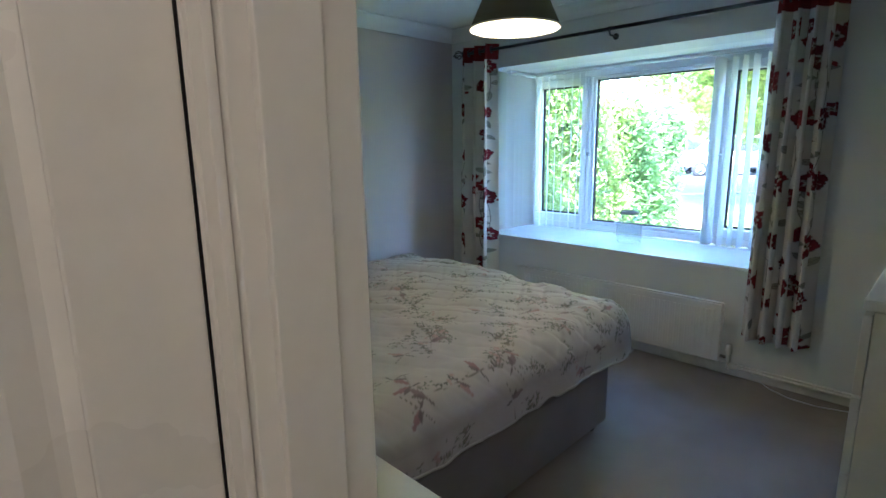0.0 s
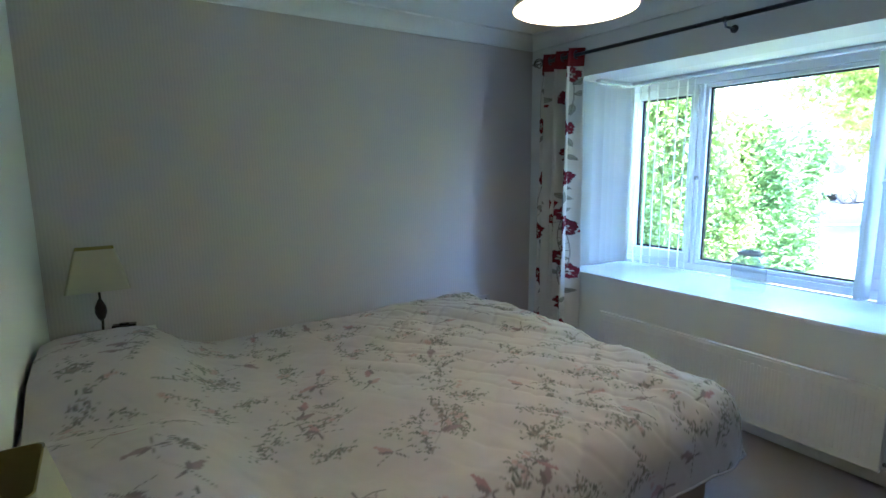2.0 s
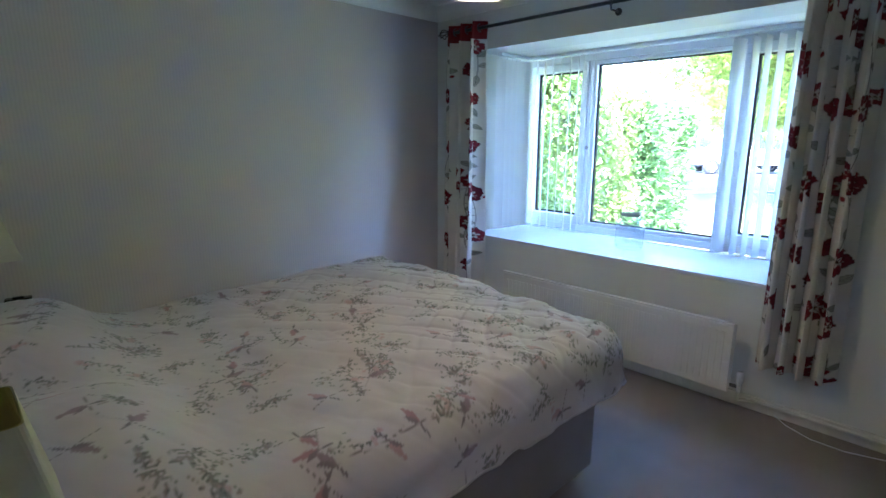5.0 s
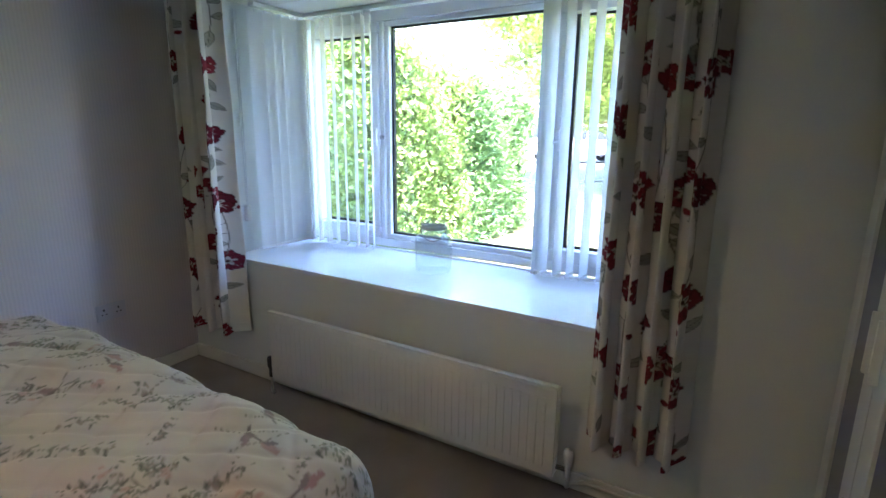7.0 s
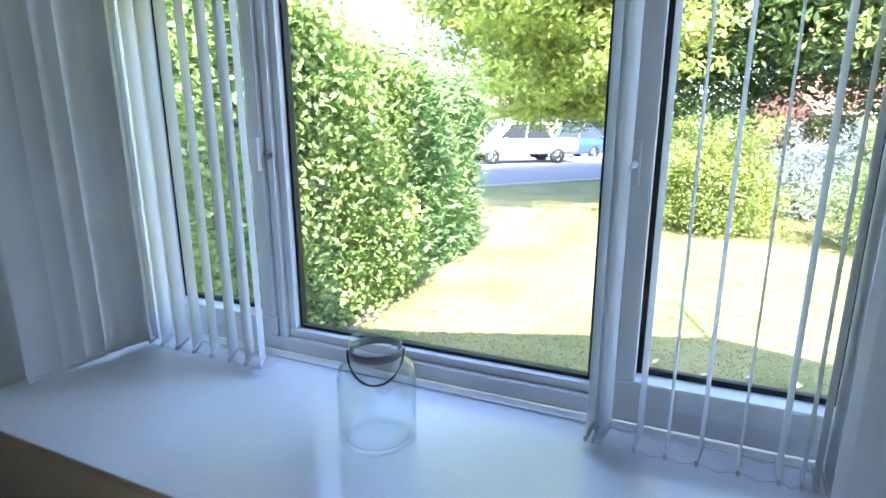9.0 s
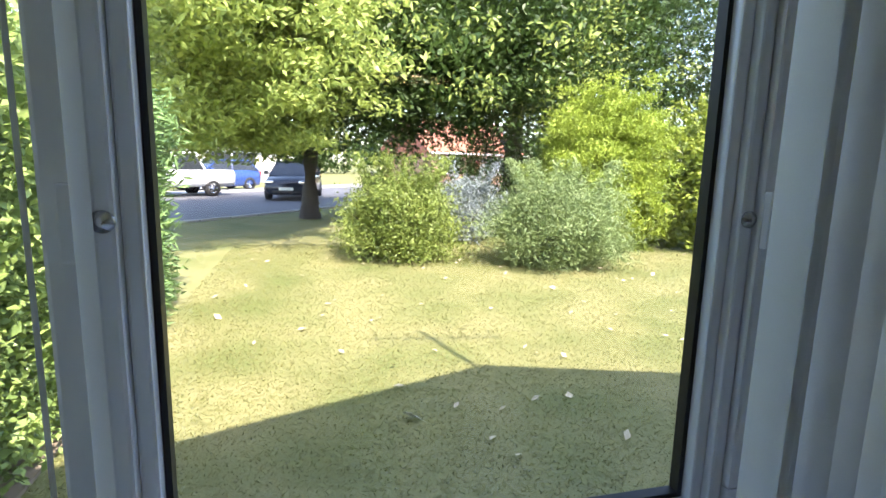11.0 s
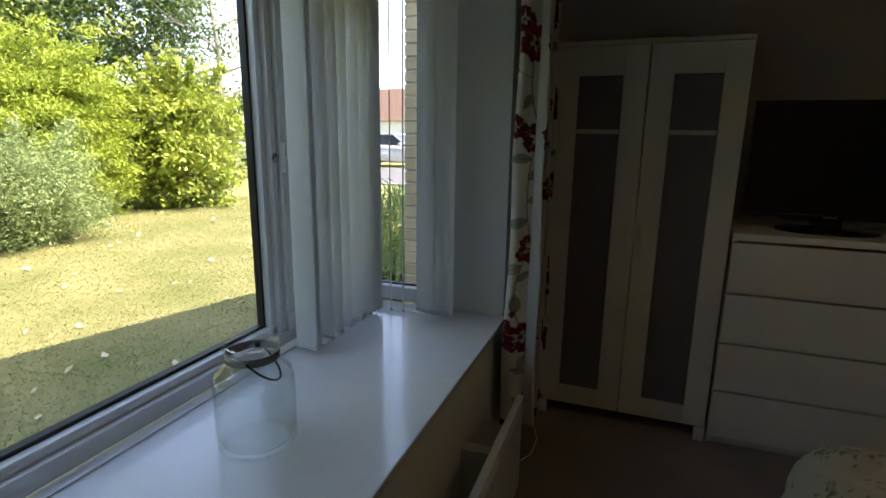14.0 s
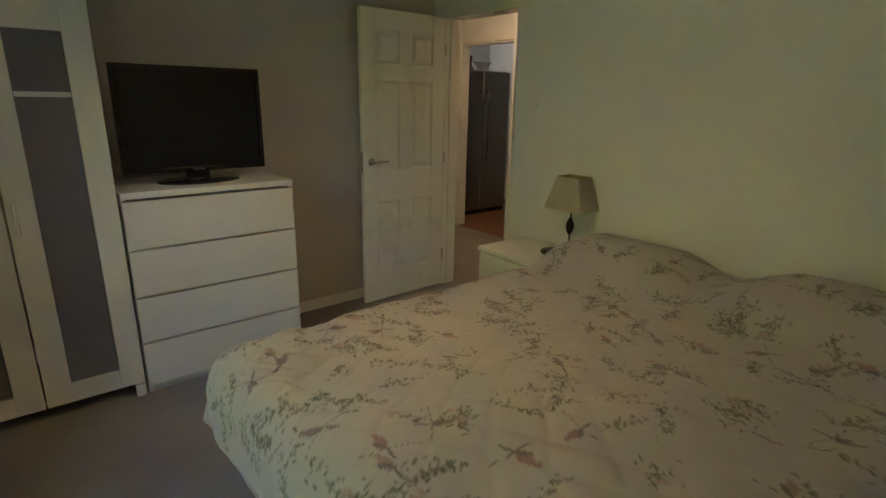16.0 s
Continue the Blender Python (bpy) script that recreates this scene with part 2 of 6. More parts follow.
def lathe(profile, n=32, bm=None, axis=(0, 0), cap=True):
    """A body of revolution about z from (radius, z) pairs."""
    bm = bm or bmesh.new()
    rings = []
    for r, z in profile:
        rings.append([bm.verts.new((axis[0] + r * math.cos(2 * math.pi * i / n), axis[1] + r * math.sin(2 * math.pi * i / n), z)) for i in range(n)])
    for a, b in zip(rings, rings[1:]):
        for i in range(n):
            bm.faces.new((a[i], a[(i + 1) % n], b[(i + 1) % n], b[i]))
    if cap:
        for ring in (rings[0], rings[-1]):
            try:
                bm.faces.new(ring)
            except ValueError:
                pass
    bmesh.ops.recalc_face_normals(bm, faces=bm.faces[:])
    return bm


def tube(points, radius, n=10, bm=None, taper=None):
    """A round tube along a line of points."""
    bm = bm or bmesh.new()
    pts = [Vector(p) for p in points]
    rings = []
    for i, p in enumerate(pts):
        d = (pts[min(i + 1, len(pts) - 1)] - pts[max(i - 1, 0)]).normalized()
        q = d.to_track_quat("Z", "Y")
        r = radius if taper is None else radius + (taper - radius) * i / (len(pts) - 1)
        rings.append([bm.verts.new(p + q @ Vector((r * math.cos(2 * math.pi * k / n), r * math.sin(2 * math.pi * k / n), 0))) for k in range(n)])
    for a, b in zip(rings, rings[1:]):
        for k in range(n):
            bm.faces.new((a[k], a[(k + 1) % n], b[(k + 1) % n], b[k]))
    for ring in (rings[0], rings[-1]):
        try:
            bm.faces.new(ring)
        except ValueError:
            pass
    return bm


def grid_mesh(name, P, material, parent=None, colors=None, label="", smooth=True, closed=False):
    """A sheet through an array of places (rows, columns, 3), with an optional printed colour per vertex."""
    r, c, _ = P.shape
    idx = np.arange(r * c).reshape(r, c)
    if closed:
        idx = np.concatenate([idx, idx[:, :1]], axis=1)
    quads = np.stack([idx[:-1, :-1], idx[:-1, 1:], idx[1:, 1:], idx[1:, :-1]], axis=-1).reshape(-1, 4)
    me = bpy.data.meshes.new(name)
    me.from_pydata(P.reshape(-1, 3).tolist(), [], quads.tolist())
    if colors is not None:
        a = me.color_attributes.new("print", "FLOAT_COLOR", "POINT")
        a.data.foreach_set("color", np.concatenate([colors.reshape(-1, 3), np.ones((r * c, 1))], axis=1).astype(np.float32).ravel())
    me.materials.append(material)
    if smooth:
        me.polygons.foreach_set("use_smooth", [True] * len(me.polygons))
    me.update()
    ob = new(name, me)
    if parent:
        ob.parent = parent
    return tagged(ob, label)


# ---- the room ----
X0, XW, Y0, Y1, ZC = 0.18, 3.20, -0.575, 3.0, 2.33
DY0, DY1, DZ = -0.475, 0.260, 1.985
HX = 0.05
BY0, BY1, BZ0, BZ1 = 0.44, 2.62, 0.675, 1.99
GX = 3.88
GROUND = -0.11

setting("floor", box((-2.9, -3.2, -0.12, XW, Y1, 0.0)), M_CARPET, "beige grey cut pile carpet over the bedroom and hall")
setting("wall_east", box((XW, Y0 - 0.1, -0.1, 3.48, BY0, ZC + 0.1), (XW, BY1, -0.1, 3.48, Y1 + 0.3, ZC + 0.1), (XW, BY0, BZ1, 3.48, BY1, ZC + 0.1), (XW, BY0, -0.1, 3.48, BY1, BZ0 - 0.025)), M_WALL, "pale painted window wall with a box bay")
setting("wall_north", box((HX, Y1, 0, XW, Y1 + 0.15, ZC)), M_PAPER, "grey ribbed wallpaper on the long wall")
setting("wall_south", box((HX, Y0 - 0.15, 0, XW, Y0, ZC)), M_PAPER, "grey ribbed wallpaper behind the wardrobe")
setting("wall_west", box((HX, Y0, 0, X0, DY0, ZC), (HX, DY1, 0, X0, Y1, ZC), (HX, DY0, DZ, X0, DY1, ZC)), M_WALL, "pale green painted wall with the doorway")
setting("ceiling", box((-2.9, -3.2, ZC, XW, Y1, ZC + 0.12)), M_CEIL, "white painted ceiling")


def coving(length):
    bm = bmesh.new()
    n, R = 10, 0.095
    ring = []
    for x in (0, length):
        curve = [(0.012, -R), (0.012, -R + 0.012)] + [(R - (R - 0.014) * math.cos(a), -R + 0.014 + (R - 0.024) * math.sin(a)) for a in [math.pi / 2 * k / n for k in range(n + 1)]] + [(R, -0.0105), (R, 0), (0, 0), (0, -R)]
        ring.append([bm.verts.new((x, y, z)) for y, z in curve])
    m = len(ring[0])
    for k in range(m):
        bm.faces.new((ring[0][k], ring[0][(k + 1) % m], ring[1][(k + 1) % m], ring[1][k]))
    bmesh.ops.recalc_face_normals(bm, faces=bm.faces[:])
    return bm


def add_coving(name, length, m):
    ob = part(name, coving(length), M_CEIL, None, "white plaster coving along the ceiling")
    ob.matrix_world = m
    tagged(ob, kind="structure")


add_coving("trim", XW - X0, pose(XW, Y1, ZC, 0, 0, 180))
add_coving("trim", XW - X0, pose(X0, Y0, ZC, 0, 0, 0))
add_coving("trim", Y1 - Y0, pose(XW, Y0, ZC, 0, 0, 90))
add_coving("trim", Y1 - Y0, pose(X0, Y1, ZC, 0, 0, -90))


def skirting(x0, y0, x1, y1, z1=0.075):
    setting("baseboard", box((x0, y0, 0, x1, y1, z1), bevel=0.005), M_TRIM, "white painted skirting board")


skirting(X0, Y1 - 0.015, XW - 0.016, Y1)
skirting(XW - 0.015, Y0 + 0.016, XW, Y1)
skirting(X0 + 0.016, Y0, XW - 0.016, Y0 + 0.015)
skirting(X0, DY1 + 0.065, X0 + 0.015, Y1 - 0.016)

# the bay: sill board, soffit, outer skin
setting("window_sill", box((XW - 0.012, BY0 + 0.002, BZ0 - 0.022, 3.80, BY1 - 0.002, BZ0), bevel=0.004), M_SILL, "deep glossy white painted sill of the bay")
setting("sill_trim", box((3.785, BY0 + 0.003, BZ0 + 0.001, 3.815, BY1 - 0.003, BZ0 + 0.006), bevel=0.002), M_UPVC, "white plastic trim where the sill meets the frame")
setting("bay_ceiling", box((3.481, BY0 - 0.08, BZ1, 3.93, BY1 + 0.08, BZ1 + 0.12)), M_CEIL, "white soffit of the bay")
setting("bay_apron", box((3.485, BY0 - 0.07, -0.3, 3.90, BY1 + 0.07, BZ0 - 0.025)), M_RENDER, "dwarf wall under the bay window")


def frame_boxes(u0, u1, z0, z1, w, d0, d1, along):
    """Four bars of a frame, end to end; along: the axis along which u runs."""
    f = [(u0, z0, u1, z0 + w), (u0, z1 - w, u1, z1), (u0, z0 + w, u0 + w, z1 - w), (u1 - w, z0 + w, u1, z1 - w)]
    if along == "y":
        return [(d0, a, b, d1, c, d) for a, b, c, d in f]
    return [(a, d0, b, c, d1, d) for a, b, c, d in f]


window = thing("window_1", (0, 0, 0), "white plastic three-light bay window", "window")
tagged(window, kind="structure")
front = [(3.82, BY0, BZ0 + 0.007, 3.895, BY1, 0.730), (3.82, BY0, 1.93, 3.895, BY1, BZ1), (3.82, BY0, 0.730, 3.895, 0.495, 1.93), (3.82, 2.565, 0.730, 3.895, BY1, 1.93),
         (3.82, 1.019, 0.730, 3.895, 1.047, 1.93), (3.82, 2.024, 0.730, 3.895, 2.052, 1.93)]
part("window_frame", box(*front, bevel=0.006), M_UPVC, window)
part("glazing_bead", box(*frame_boxes(1.047, 2.024, 0.730, 1.93, 0.026, 3.838, 3.868, "y"), bevel=0.005), M_UPVC, window)
part("gasket", box(*frame_boxes(1.072, 1.999, 0.755, 1.905, 0.011, 3.862, 3.886, "y")), M_BLACK, window, "black rubber glazing gasket")
part("pane", box((3.874, 1.077, 0.760, 3.880, 1.994, 1.90)), M_GLASS, window)
for u0, u1 in ((0.497, 1.017), (2.054, 2.563)):
    bars = [(3.806, u0, 0.733, 3.875, u1, 0.798), (3.806, u0, 1.870, 3.875, u1, 1.928), (3.806, u0, 0.798, 3.875, u0 + 0.050, 1.870), (3.806, u1 - 0.050, 0.798, 3.875, u1, 1.870)]
    sash = part("sash", box(*bars, bevel=0.007), M_UPVC, window)
    part("gasket", box(*frame_boxes(u0 + 0.048, u1 - 0.048, 0.796, 1.875, 0.016, 3.862, 3.878, "y")), M_BLACK, sash)
    part("pane", box((3.868, u0 + 0.052, 0.799, 3.873, u1 - 0.052, 1.872)), M_GLASS, sash)
for n, (yy, sign) in enumerate(((BY0, -1), (BY1, 1))):
    side = thing(f"window_{n + 2}", (0, 0, 0), "white plastic side light of the bay", "window")
    tagged(side, kind="structure")
    d0, d1 = sorted((yy + sign * 0.002, yy + sign * 0.07))
    g0, g1 = sorted((yy + sign * 0.040, yy + sign * 0.046))
    k0, k1 = sorted((yy + sign * 0.034, yy + sign * 0.052))
    part("window_frame", box(*frame_boxes(3.484, 3.896, BZ0 + 0.007, BZ1 - 0.002, 0.062, d0, d1, "x"), bevel=0.006), M_UPVC, side)
    part("gasket", box(*frame_boxes(3.544, 3.836, BZ0 + 0.066, BZ1 - 0.06, 0.010, k0, k1, "x")), M_BLACK, side)
    part("pane", box((3.548, g0, BZ0 + 0.07, 3.832, g1, BZ1 - 0.064)), M_GLASS, side)
for ob in bpy.data.objects:
    if ob.name.startswith("pane"):
        ob.visible_shadow = False

# doorway lining, stop and architraves
lining = [(HX - 0.002, DY0 - 0.0, 0, X0 + 0.002, DY0 + 0.025, DZ), (HX - 0.002, DY1 - 0.025, 0, X0 + 0.002, DY1, DZ), (HX - 0.002, DY0 + 0.025, DZ - 0.025, X0 + 0.002, DY1 - 0.025, DZ)]
setting("door_lining", box(*lining, bevel=0.003), M_TRIM, "white painted door lining")
setting("door_stop", box((HX + 0.02, DY1 - 0.037, 0, X0 - 0.045, DY1 - 0.0255, DZ - 0.026), (HX + 0.02, DY0 + 0.0255, 0, X0 - 0.045, DY0 + 0.037, DZ - 0.026), bevel=0.002), M_TRIM, "white painted door stop")
for xa, xb in ((HX - 0.014, HX - 0.003), ):
    setting("architrave", box((xa, DY1 - 0.015, 0, xb, DY1 + 0.030, DZ + 0.05), (xa - 0.004, DY1 + 0.012, 0, xa + 0.001, DY1 + 0.022, DZ + 0.05), (xa, DY0 - 0.045, 0, xb, DY0 + 0.015, DZ + 0.05), (xa, DY0 + 0.015, DZ - 0.01, xb, DY1 - 0.015, DZ + 0.05), bevel=0.004), M_TRIM, "white moulded architrave on the hall side")


# ---- printed cloth ----
class Print:
    """Draws motifs onto an array of cloth coordinates (metres) as multiplying colours."""

    def __init__(self, U, V):
        self.U, self.V = U, V
        self.C = np.ones(U.shape + (3,))

    def blend(self, mask, color):
        m = np.clip(mask, 0, 1)[..., None]
        self.C = self.C * (1 - m) + np.array(color) * m

    def window(self, u, v, r):
        rows = np.where(np.any((np.abs(self.U - u) < r) & (np.abs(self.V - v) < r), axis=1))[0]
        if len(rows) == 0:
            return None
        cols = np.where(np.any((np.abs(self.U - u) < r) & (np.abs(self.V - v) < r), axis=0))[0]
        return slice(rows[0], rows[-1] + 1), slice(cols[0], cols[-1] + 1)

    def local(self, u, v, r, fn, color):
        w = self.window(u, v, r)
        if w is None:
            return
        m = np.clip(fn(self.U[w] - u, self.V[w] - v), 0, 1)[..., None]
        self.C[w] = self.C[w] * (1 - m) + np.array(color) * m

    def leaf(self, u, v, ang, length, width, color, soft=0.002):
        def fn(x, y):
            a = x * math.cos(ang) + y * math.sin(ang)
            b = -x * math.sin(ang) + y * math.cos(ang)
            s = np.clip(a / length, 0, 1)
            half = width * np.sin(np.pi * s ** 0.8)
            inside = (a > 0) & (a < length)
            return np.where(inside, (half - np.abs(b)) / soft + 0.5, 0)
        self.local(u, v, length * 1.1, fn, color)

    def line(self, pts, width, color, soft=0.0015):
        for (u0, v0), (u1, v1) in zip(pts, pts[1:]):
            cu, cv, L = (u0 + u1) / 2, (v0 + v1) / 2, math.hypot(u1 - u0, v1 - v0)
            if L < 1e-6:
                continue
            dx, dy = (u1 - u0) / L, (v1 - v0) / L

            def fn(x, y):
                a = np.abs(x * dx + y * dy) - L / 2
                b = np.abs(-x * dy + y * dx)
                return np.where(a < width, (width - b) / soft + 0.5, 0)
            self.local(cu, cv, L / 2 + width * 2, fn, color)

    def flower(self, u, v, r, petals, ang, color, heart, vein=None):
        def fn(x, y):
            a, d = np.arctan2(y, x) + ang, np.hypot(x, y)
            edge = r * (0.78 + 0.22 * np.abs(np.cos(a * petals / 2))) * (1 + 0.05 * np.sin(a * 11))
            return (edge - d) / 0.003 + 0.5
        self.local(u, v, r * 1.2, fn, color)
        if vein:
            def ring(x, y):
                a, d = np.arctan2(y, x) + ang, np.hypot(x, y)
                return np.where((d < r * 0.75) & (d > r * 0.3), (np.cos(a * petals) - 0.55) * 1.2, 0)
            self.local(u, v, r, ring, vein)
        self.local(u, v, r, lambda x, y: (r * 0.3 - np.hypot(x, y)) / 0.003 + 0.5, heart)
        self.local(u, v, r, lambda x, y: (r * 0.12 - np.hypot(x, y)) / 0.003 + 0.5, (0.75, 0.70, 0.62))


def sprig(pr, rng, u, v, ang, length, twig, leaf_colors, width=0.0022, leaf=0.026):
    pts, a = [(u, v)], ang
    for k in range(6):
        a += rng.uniform(-0.35, 0.35)
        pts.append((pts[-1][0] + length / 6 * math.cos(a), pts[-1][1] + length / 6 * math.sin(a)))
    pr.line(pts, width, twig)
    for k, (pu, pv) in enumerate(pts[1:]):
        for side in (-1, 1):
            if rng.random() < 0.75:
                pr.leaf(pu, pv, a + side * rng.uniform(0.5, 1.1), leaf * rng.uniform(0.6, 1.2), leaf * 0.17, leaf_colors[rng.integers(len(leaf_colors))])
    return pts


def duvet_print(U, V):
    pr, rng = Print(U, V), np.random.default_rng(5)
    greens = [(0.36, 0.40, 0.36), (0.46, 0.50, 0.46), (0.26, 0.29, 0.27), (0.56, 0.52, 0.47)]
    u0, u1, v0, v1 = U.min(), U.max(), V.min(), V.max()
    n = 17
    for i in range(n):
        for j in range(n):
            u = u0 + (i + rng.uniform(0.0, 1.0)) * (u1 - u0) / n
            v = v0 + (j + rng.uniform(0.0, 1.0)) * (v1 - v0) / n
            kind, ang = rng.random(), rng.uniform(0, 6.28)
            if kind < 0.64:
                pts = sprig(pr, rng, u, v, ang, rng.uniform(0.07, 0.20), (0.50, 0.49, 0.48), greens, 0.0012, 0.022)
                dense = rng.random() < 0.55
                for pu, pv in pts[1:]:
                    for _ in range(6 if dense else 2):
                        pr.leaf(pu + rng.normal(0, 0.018), pv + rng.normal(0, 0.018), rng.uniform(0, 6.28), rng.uniform(0.010, 0.026), 0.0032, greens[rng.integers(4)])
                if rng.random() < 0.4:
                    pu, pv = pts[-1]
                    for _ in range(3):
                        pr.flower(pu + rng.normal(0, 0.014), pv + rng.normal(0, 0.014), rng.uniform(0.007, 0.012), 5, ang, (0.92, 0.74, 0.72), (0.78, 0.52, 0.52))
            elif kind > 0.78:
                c = [(0.70, 0.46, 0.49), (0.80, 0.58, 0.58), (0.55, 0.46, 0.49)][rng.integers(3)]
                pr.leaf(u, v, ang, 0.062, 0.013, c)
                pr.leaf(u, v, ang + 0.5, 0.045, 0.008, (0.42, 0.37, 0.40))
                pr.leaf(u, v, ang + 3.1, 0.050, 0.004, (0.36, 0.34, 0.37))
                pr.local(u + 0.058 * math.cos(ang), v + 0.058 * math.sin(ang), 0.02, lambda x, y: (0.008 - np.hypot(x, y)) / 0.002 + 0.5, c)
                pr.line([(u - 0.08 * math.cos(ang + 1.2), v - 0.08 * math.sin(ang + 1.2)), (u, v), (u + 0.07 * math.cos(ang + 1.4), v + 0.07 * math.sin(ang + 1.4))], 0.0016, (0.45, 0.43, 0.42))
    return pr.C


def poppy(pr, rng, u, v, r, color):
    """A ragged flower of five overlapping petals with dark veins and a speckled heart."""
    dark, pale = tuple(c * 0.42 for c in color), (0.66, 0.52, 0.50)
    a0, petals = rng.uniform(0, 6.28), 5 if rng.random() < 0.65 else 4
    for k in range(petals):
        a = a0 + 2 * math.pi * k / petals + rng.uniform(-0.18, 0.18)
        pu, pv, pr_r = u + 0.56 * r * math.cos(a), v + 0.56 * r * math.sin(a), r * rng.uniform(0.46, 0.58)
        ph = rng.uniform(0, 6.28)

        def edge(x, y, w=1.0):
            b = np.arctan2(y, x)
            return pr_r * w * (1 + 0.10 * np.sin(5 * b + ph) + 0.06 * np.sin(9 * b - ph)) - np.hypot(x, y)
        pr.local(pu, pv, r * 1.1, lambda x, y: edge(x, y, 1.08) / 0.002 + 0.5, dark)
        pr.local(pu, pv, r * 1.1, lambda x, y: edge(x, y, 0.98) / 0.002 + 0.5, color)
        for d in (-0.35, 0.0, 0.35):
            c, q = (pale if rng.random() < 0.35 else dark), a + d
            pr.line([(u + 0.25 * r * math.cos(a), v + 0.25 * r * math.sin(a)), (u + 0.78 * r * math.cos(q), v + 0.78 * r * math.sin(q))], 0.0011, c)
    pr.local(u, v, r, lambda x, y: (r * (0.36 + 0.13 * np.cos(petals * (np.arctan2(y, x) - a0))) - np.hypot(x, y)) / 0.003 + 0.5, (0.78, 0.70, 0.66))
    for k in range(7):
        a = rng.uniform(0, 6.28)
        pr.line([(u, v), (u + 0.38 * r * math.cos(a), v + 0.38 * r * math.sin(a))], 0.0011, (0.10, 0.05, 0.06))
    pr.local(u, v, r, lambda x, y: (r * 0.14 - np.hypot(x, y)) / 0.003 + 0.5, (0.10, 0.045, 0.05))
    for k in range(9):
        a = rng.uniform(0, 6.28)
        pr.local(u + 0.17 * r * math.cos(a), v + 0.17 * r * math.sin(a), 0.01, lambda x, y: (0.0022 - np.hypot(x, y)) / 0.0015 + 0.5, (0.62, 0.56, 0.47))


def grey_leaf(pr, rng, u, v, a, length, tone):
    """A washed grey leaf with a darker outline and midrib."""
    pr.leaf(u, v, a, length, length * 0.235, (0.26, 0.26, 0.26), 0.002)
    pr.leaf(u + 0.003 * math.cos(a), v + 0.003 * math.sin(a), a, length * 0.93, length * 0.195, tone, 0.003)
    pr.line([(u, v), (u + 0.85 * length * math.cos(a), v + 0.85 * length * math.sin(a))], 0.0012, (0.24, 0.24, 0.24))
    for k in (0.3, 0.5, 0.7):
        for sgn in (-0.8, 0.8):
            p = (u + k * length * math.cos(a), v + k * length * math.sin(a))
            pr.line([p, (p[0] + 0.16 * length * math.cos(a + sgn), p[1] + 0.16 * length * math.sin(a + sgn))], 0.0008, (0.36, 0.36, 0.35))


def curtain_print(U, V, seed, top, folds):
    pr, rng = Print(U, V), np.random.default_rng(seed)
    reds = [(0.25, 0.028, 0.050), (0.31, 0.038, 0.060), (0.19, 0.024, 0.042)]
    greys = [(0.50, 0.52, 0.49), (0.60, 0.60, 0.56), (0.42, 0.44, 0.43)]
    stem = (0.24, 0.23, 0.22)
    u0, u1 = U.min(), U.max()
    cols = folds + 1
    for c in range(cols):
        u = u0 + (c + 0.5) / cols * (u1 - u0)
        v, last = V.min() - 0.05 + rng.uniform(0, 0.22), None
        while v < top + 0.04:
            uu = u + rng.uniform(-0.035, 0.035)
            r = rng.uniform(0.043, 0.057)
            if last:
                bend = rng.choice([-1, 1]) * rng.uniform(0.03, 0.07)
                mid = ((uu + last[0]) / 2 + bend, (v + last[1]) / 2)
                q = [((1 - s) ** 2 * last[0] + 2 * s * (1 - s) * mid[0] + s * s * uu, (1 - s) ** 2 * last[1] + 2 * s * (1 - s) * mid[1] + s * s * v) for s in [k / 10 for k in range(11)]]
                pr.line(q, 0.0017, stem)
                for k in (2, 4, 6, 8):
                    a = rng.uniform(0, 6.28)
                    kind = rng.random()
                    if kind < 0.62:
                        grey_leaf(pr, rng, q[k][0], q[k][1], a, rng.uniform(0.055, 0.085), greys[rng.integers(3)])
                    elif kind < 0.85:
                        e = (q[k][0] + 0.05 * math.cos(a), q[k][1] + 0.05 * math.sin(a))
                        pr.line([q[k], ((q[k][0] + e[0]) / 2 + 0.008, (q[k][1] + e[1]) / 2), e], 0.0012, stem)
                        pr.leaf(e[0], e[1], a, 0.028, 0.010, reds[rng.integers(3)])
            if rng.random() < 0.35:
                poppy(pr, rng, uu + rng.choice([-1, 1]) * rng.uniform(0.045, 0.075), v + rng.uniform(0.035, 0.075), r * 0.72, reds[rng.integers(3)])
            poppy(pr, rng, uu, v, r, reds[rng.integers(3)])
            last = (uu, v + r * 0.7)
            v += rng.uniform(0.27, 0.42)
    pr.blend((V - top) / 0.003 + 0.5, (0.25, 0.022, 0.030))
    return pr.C


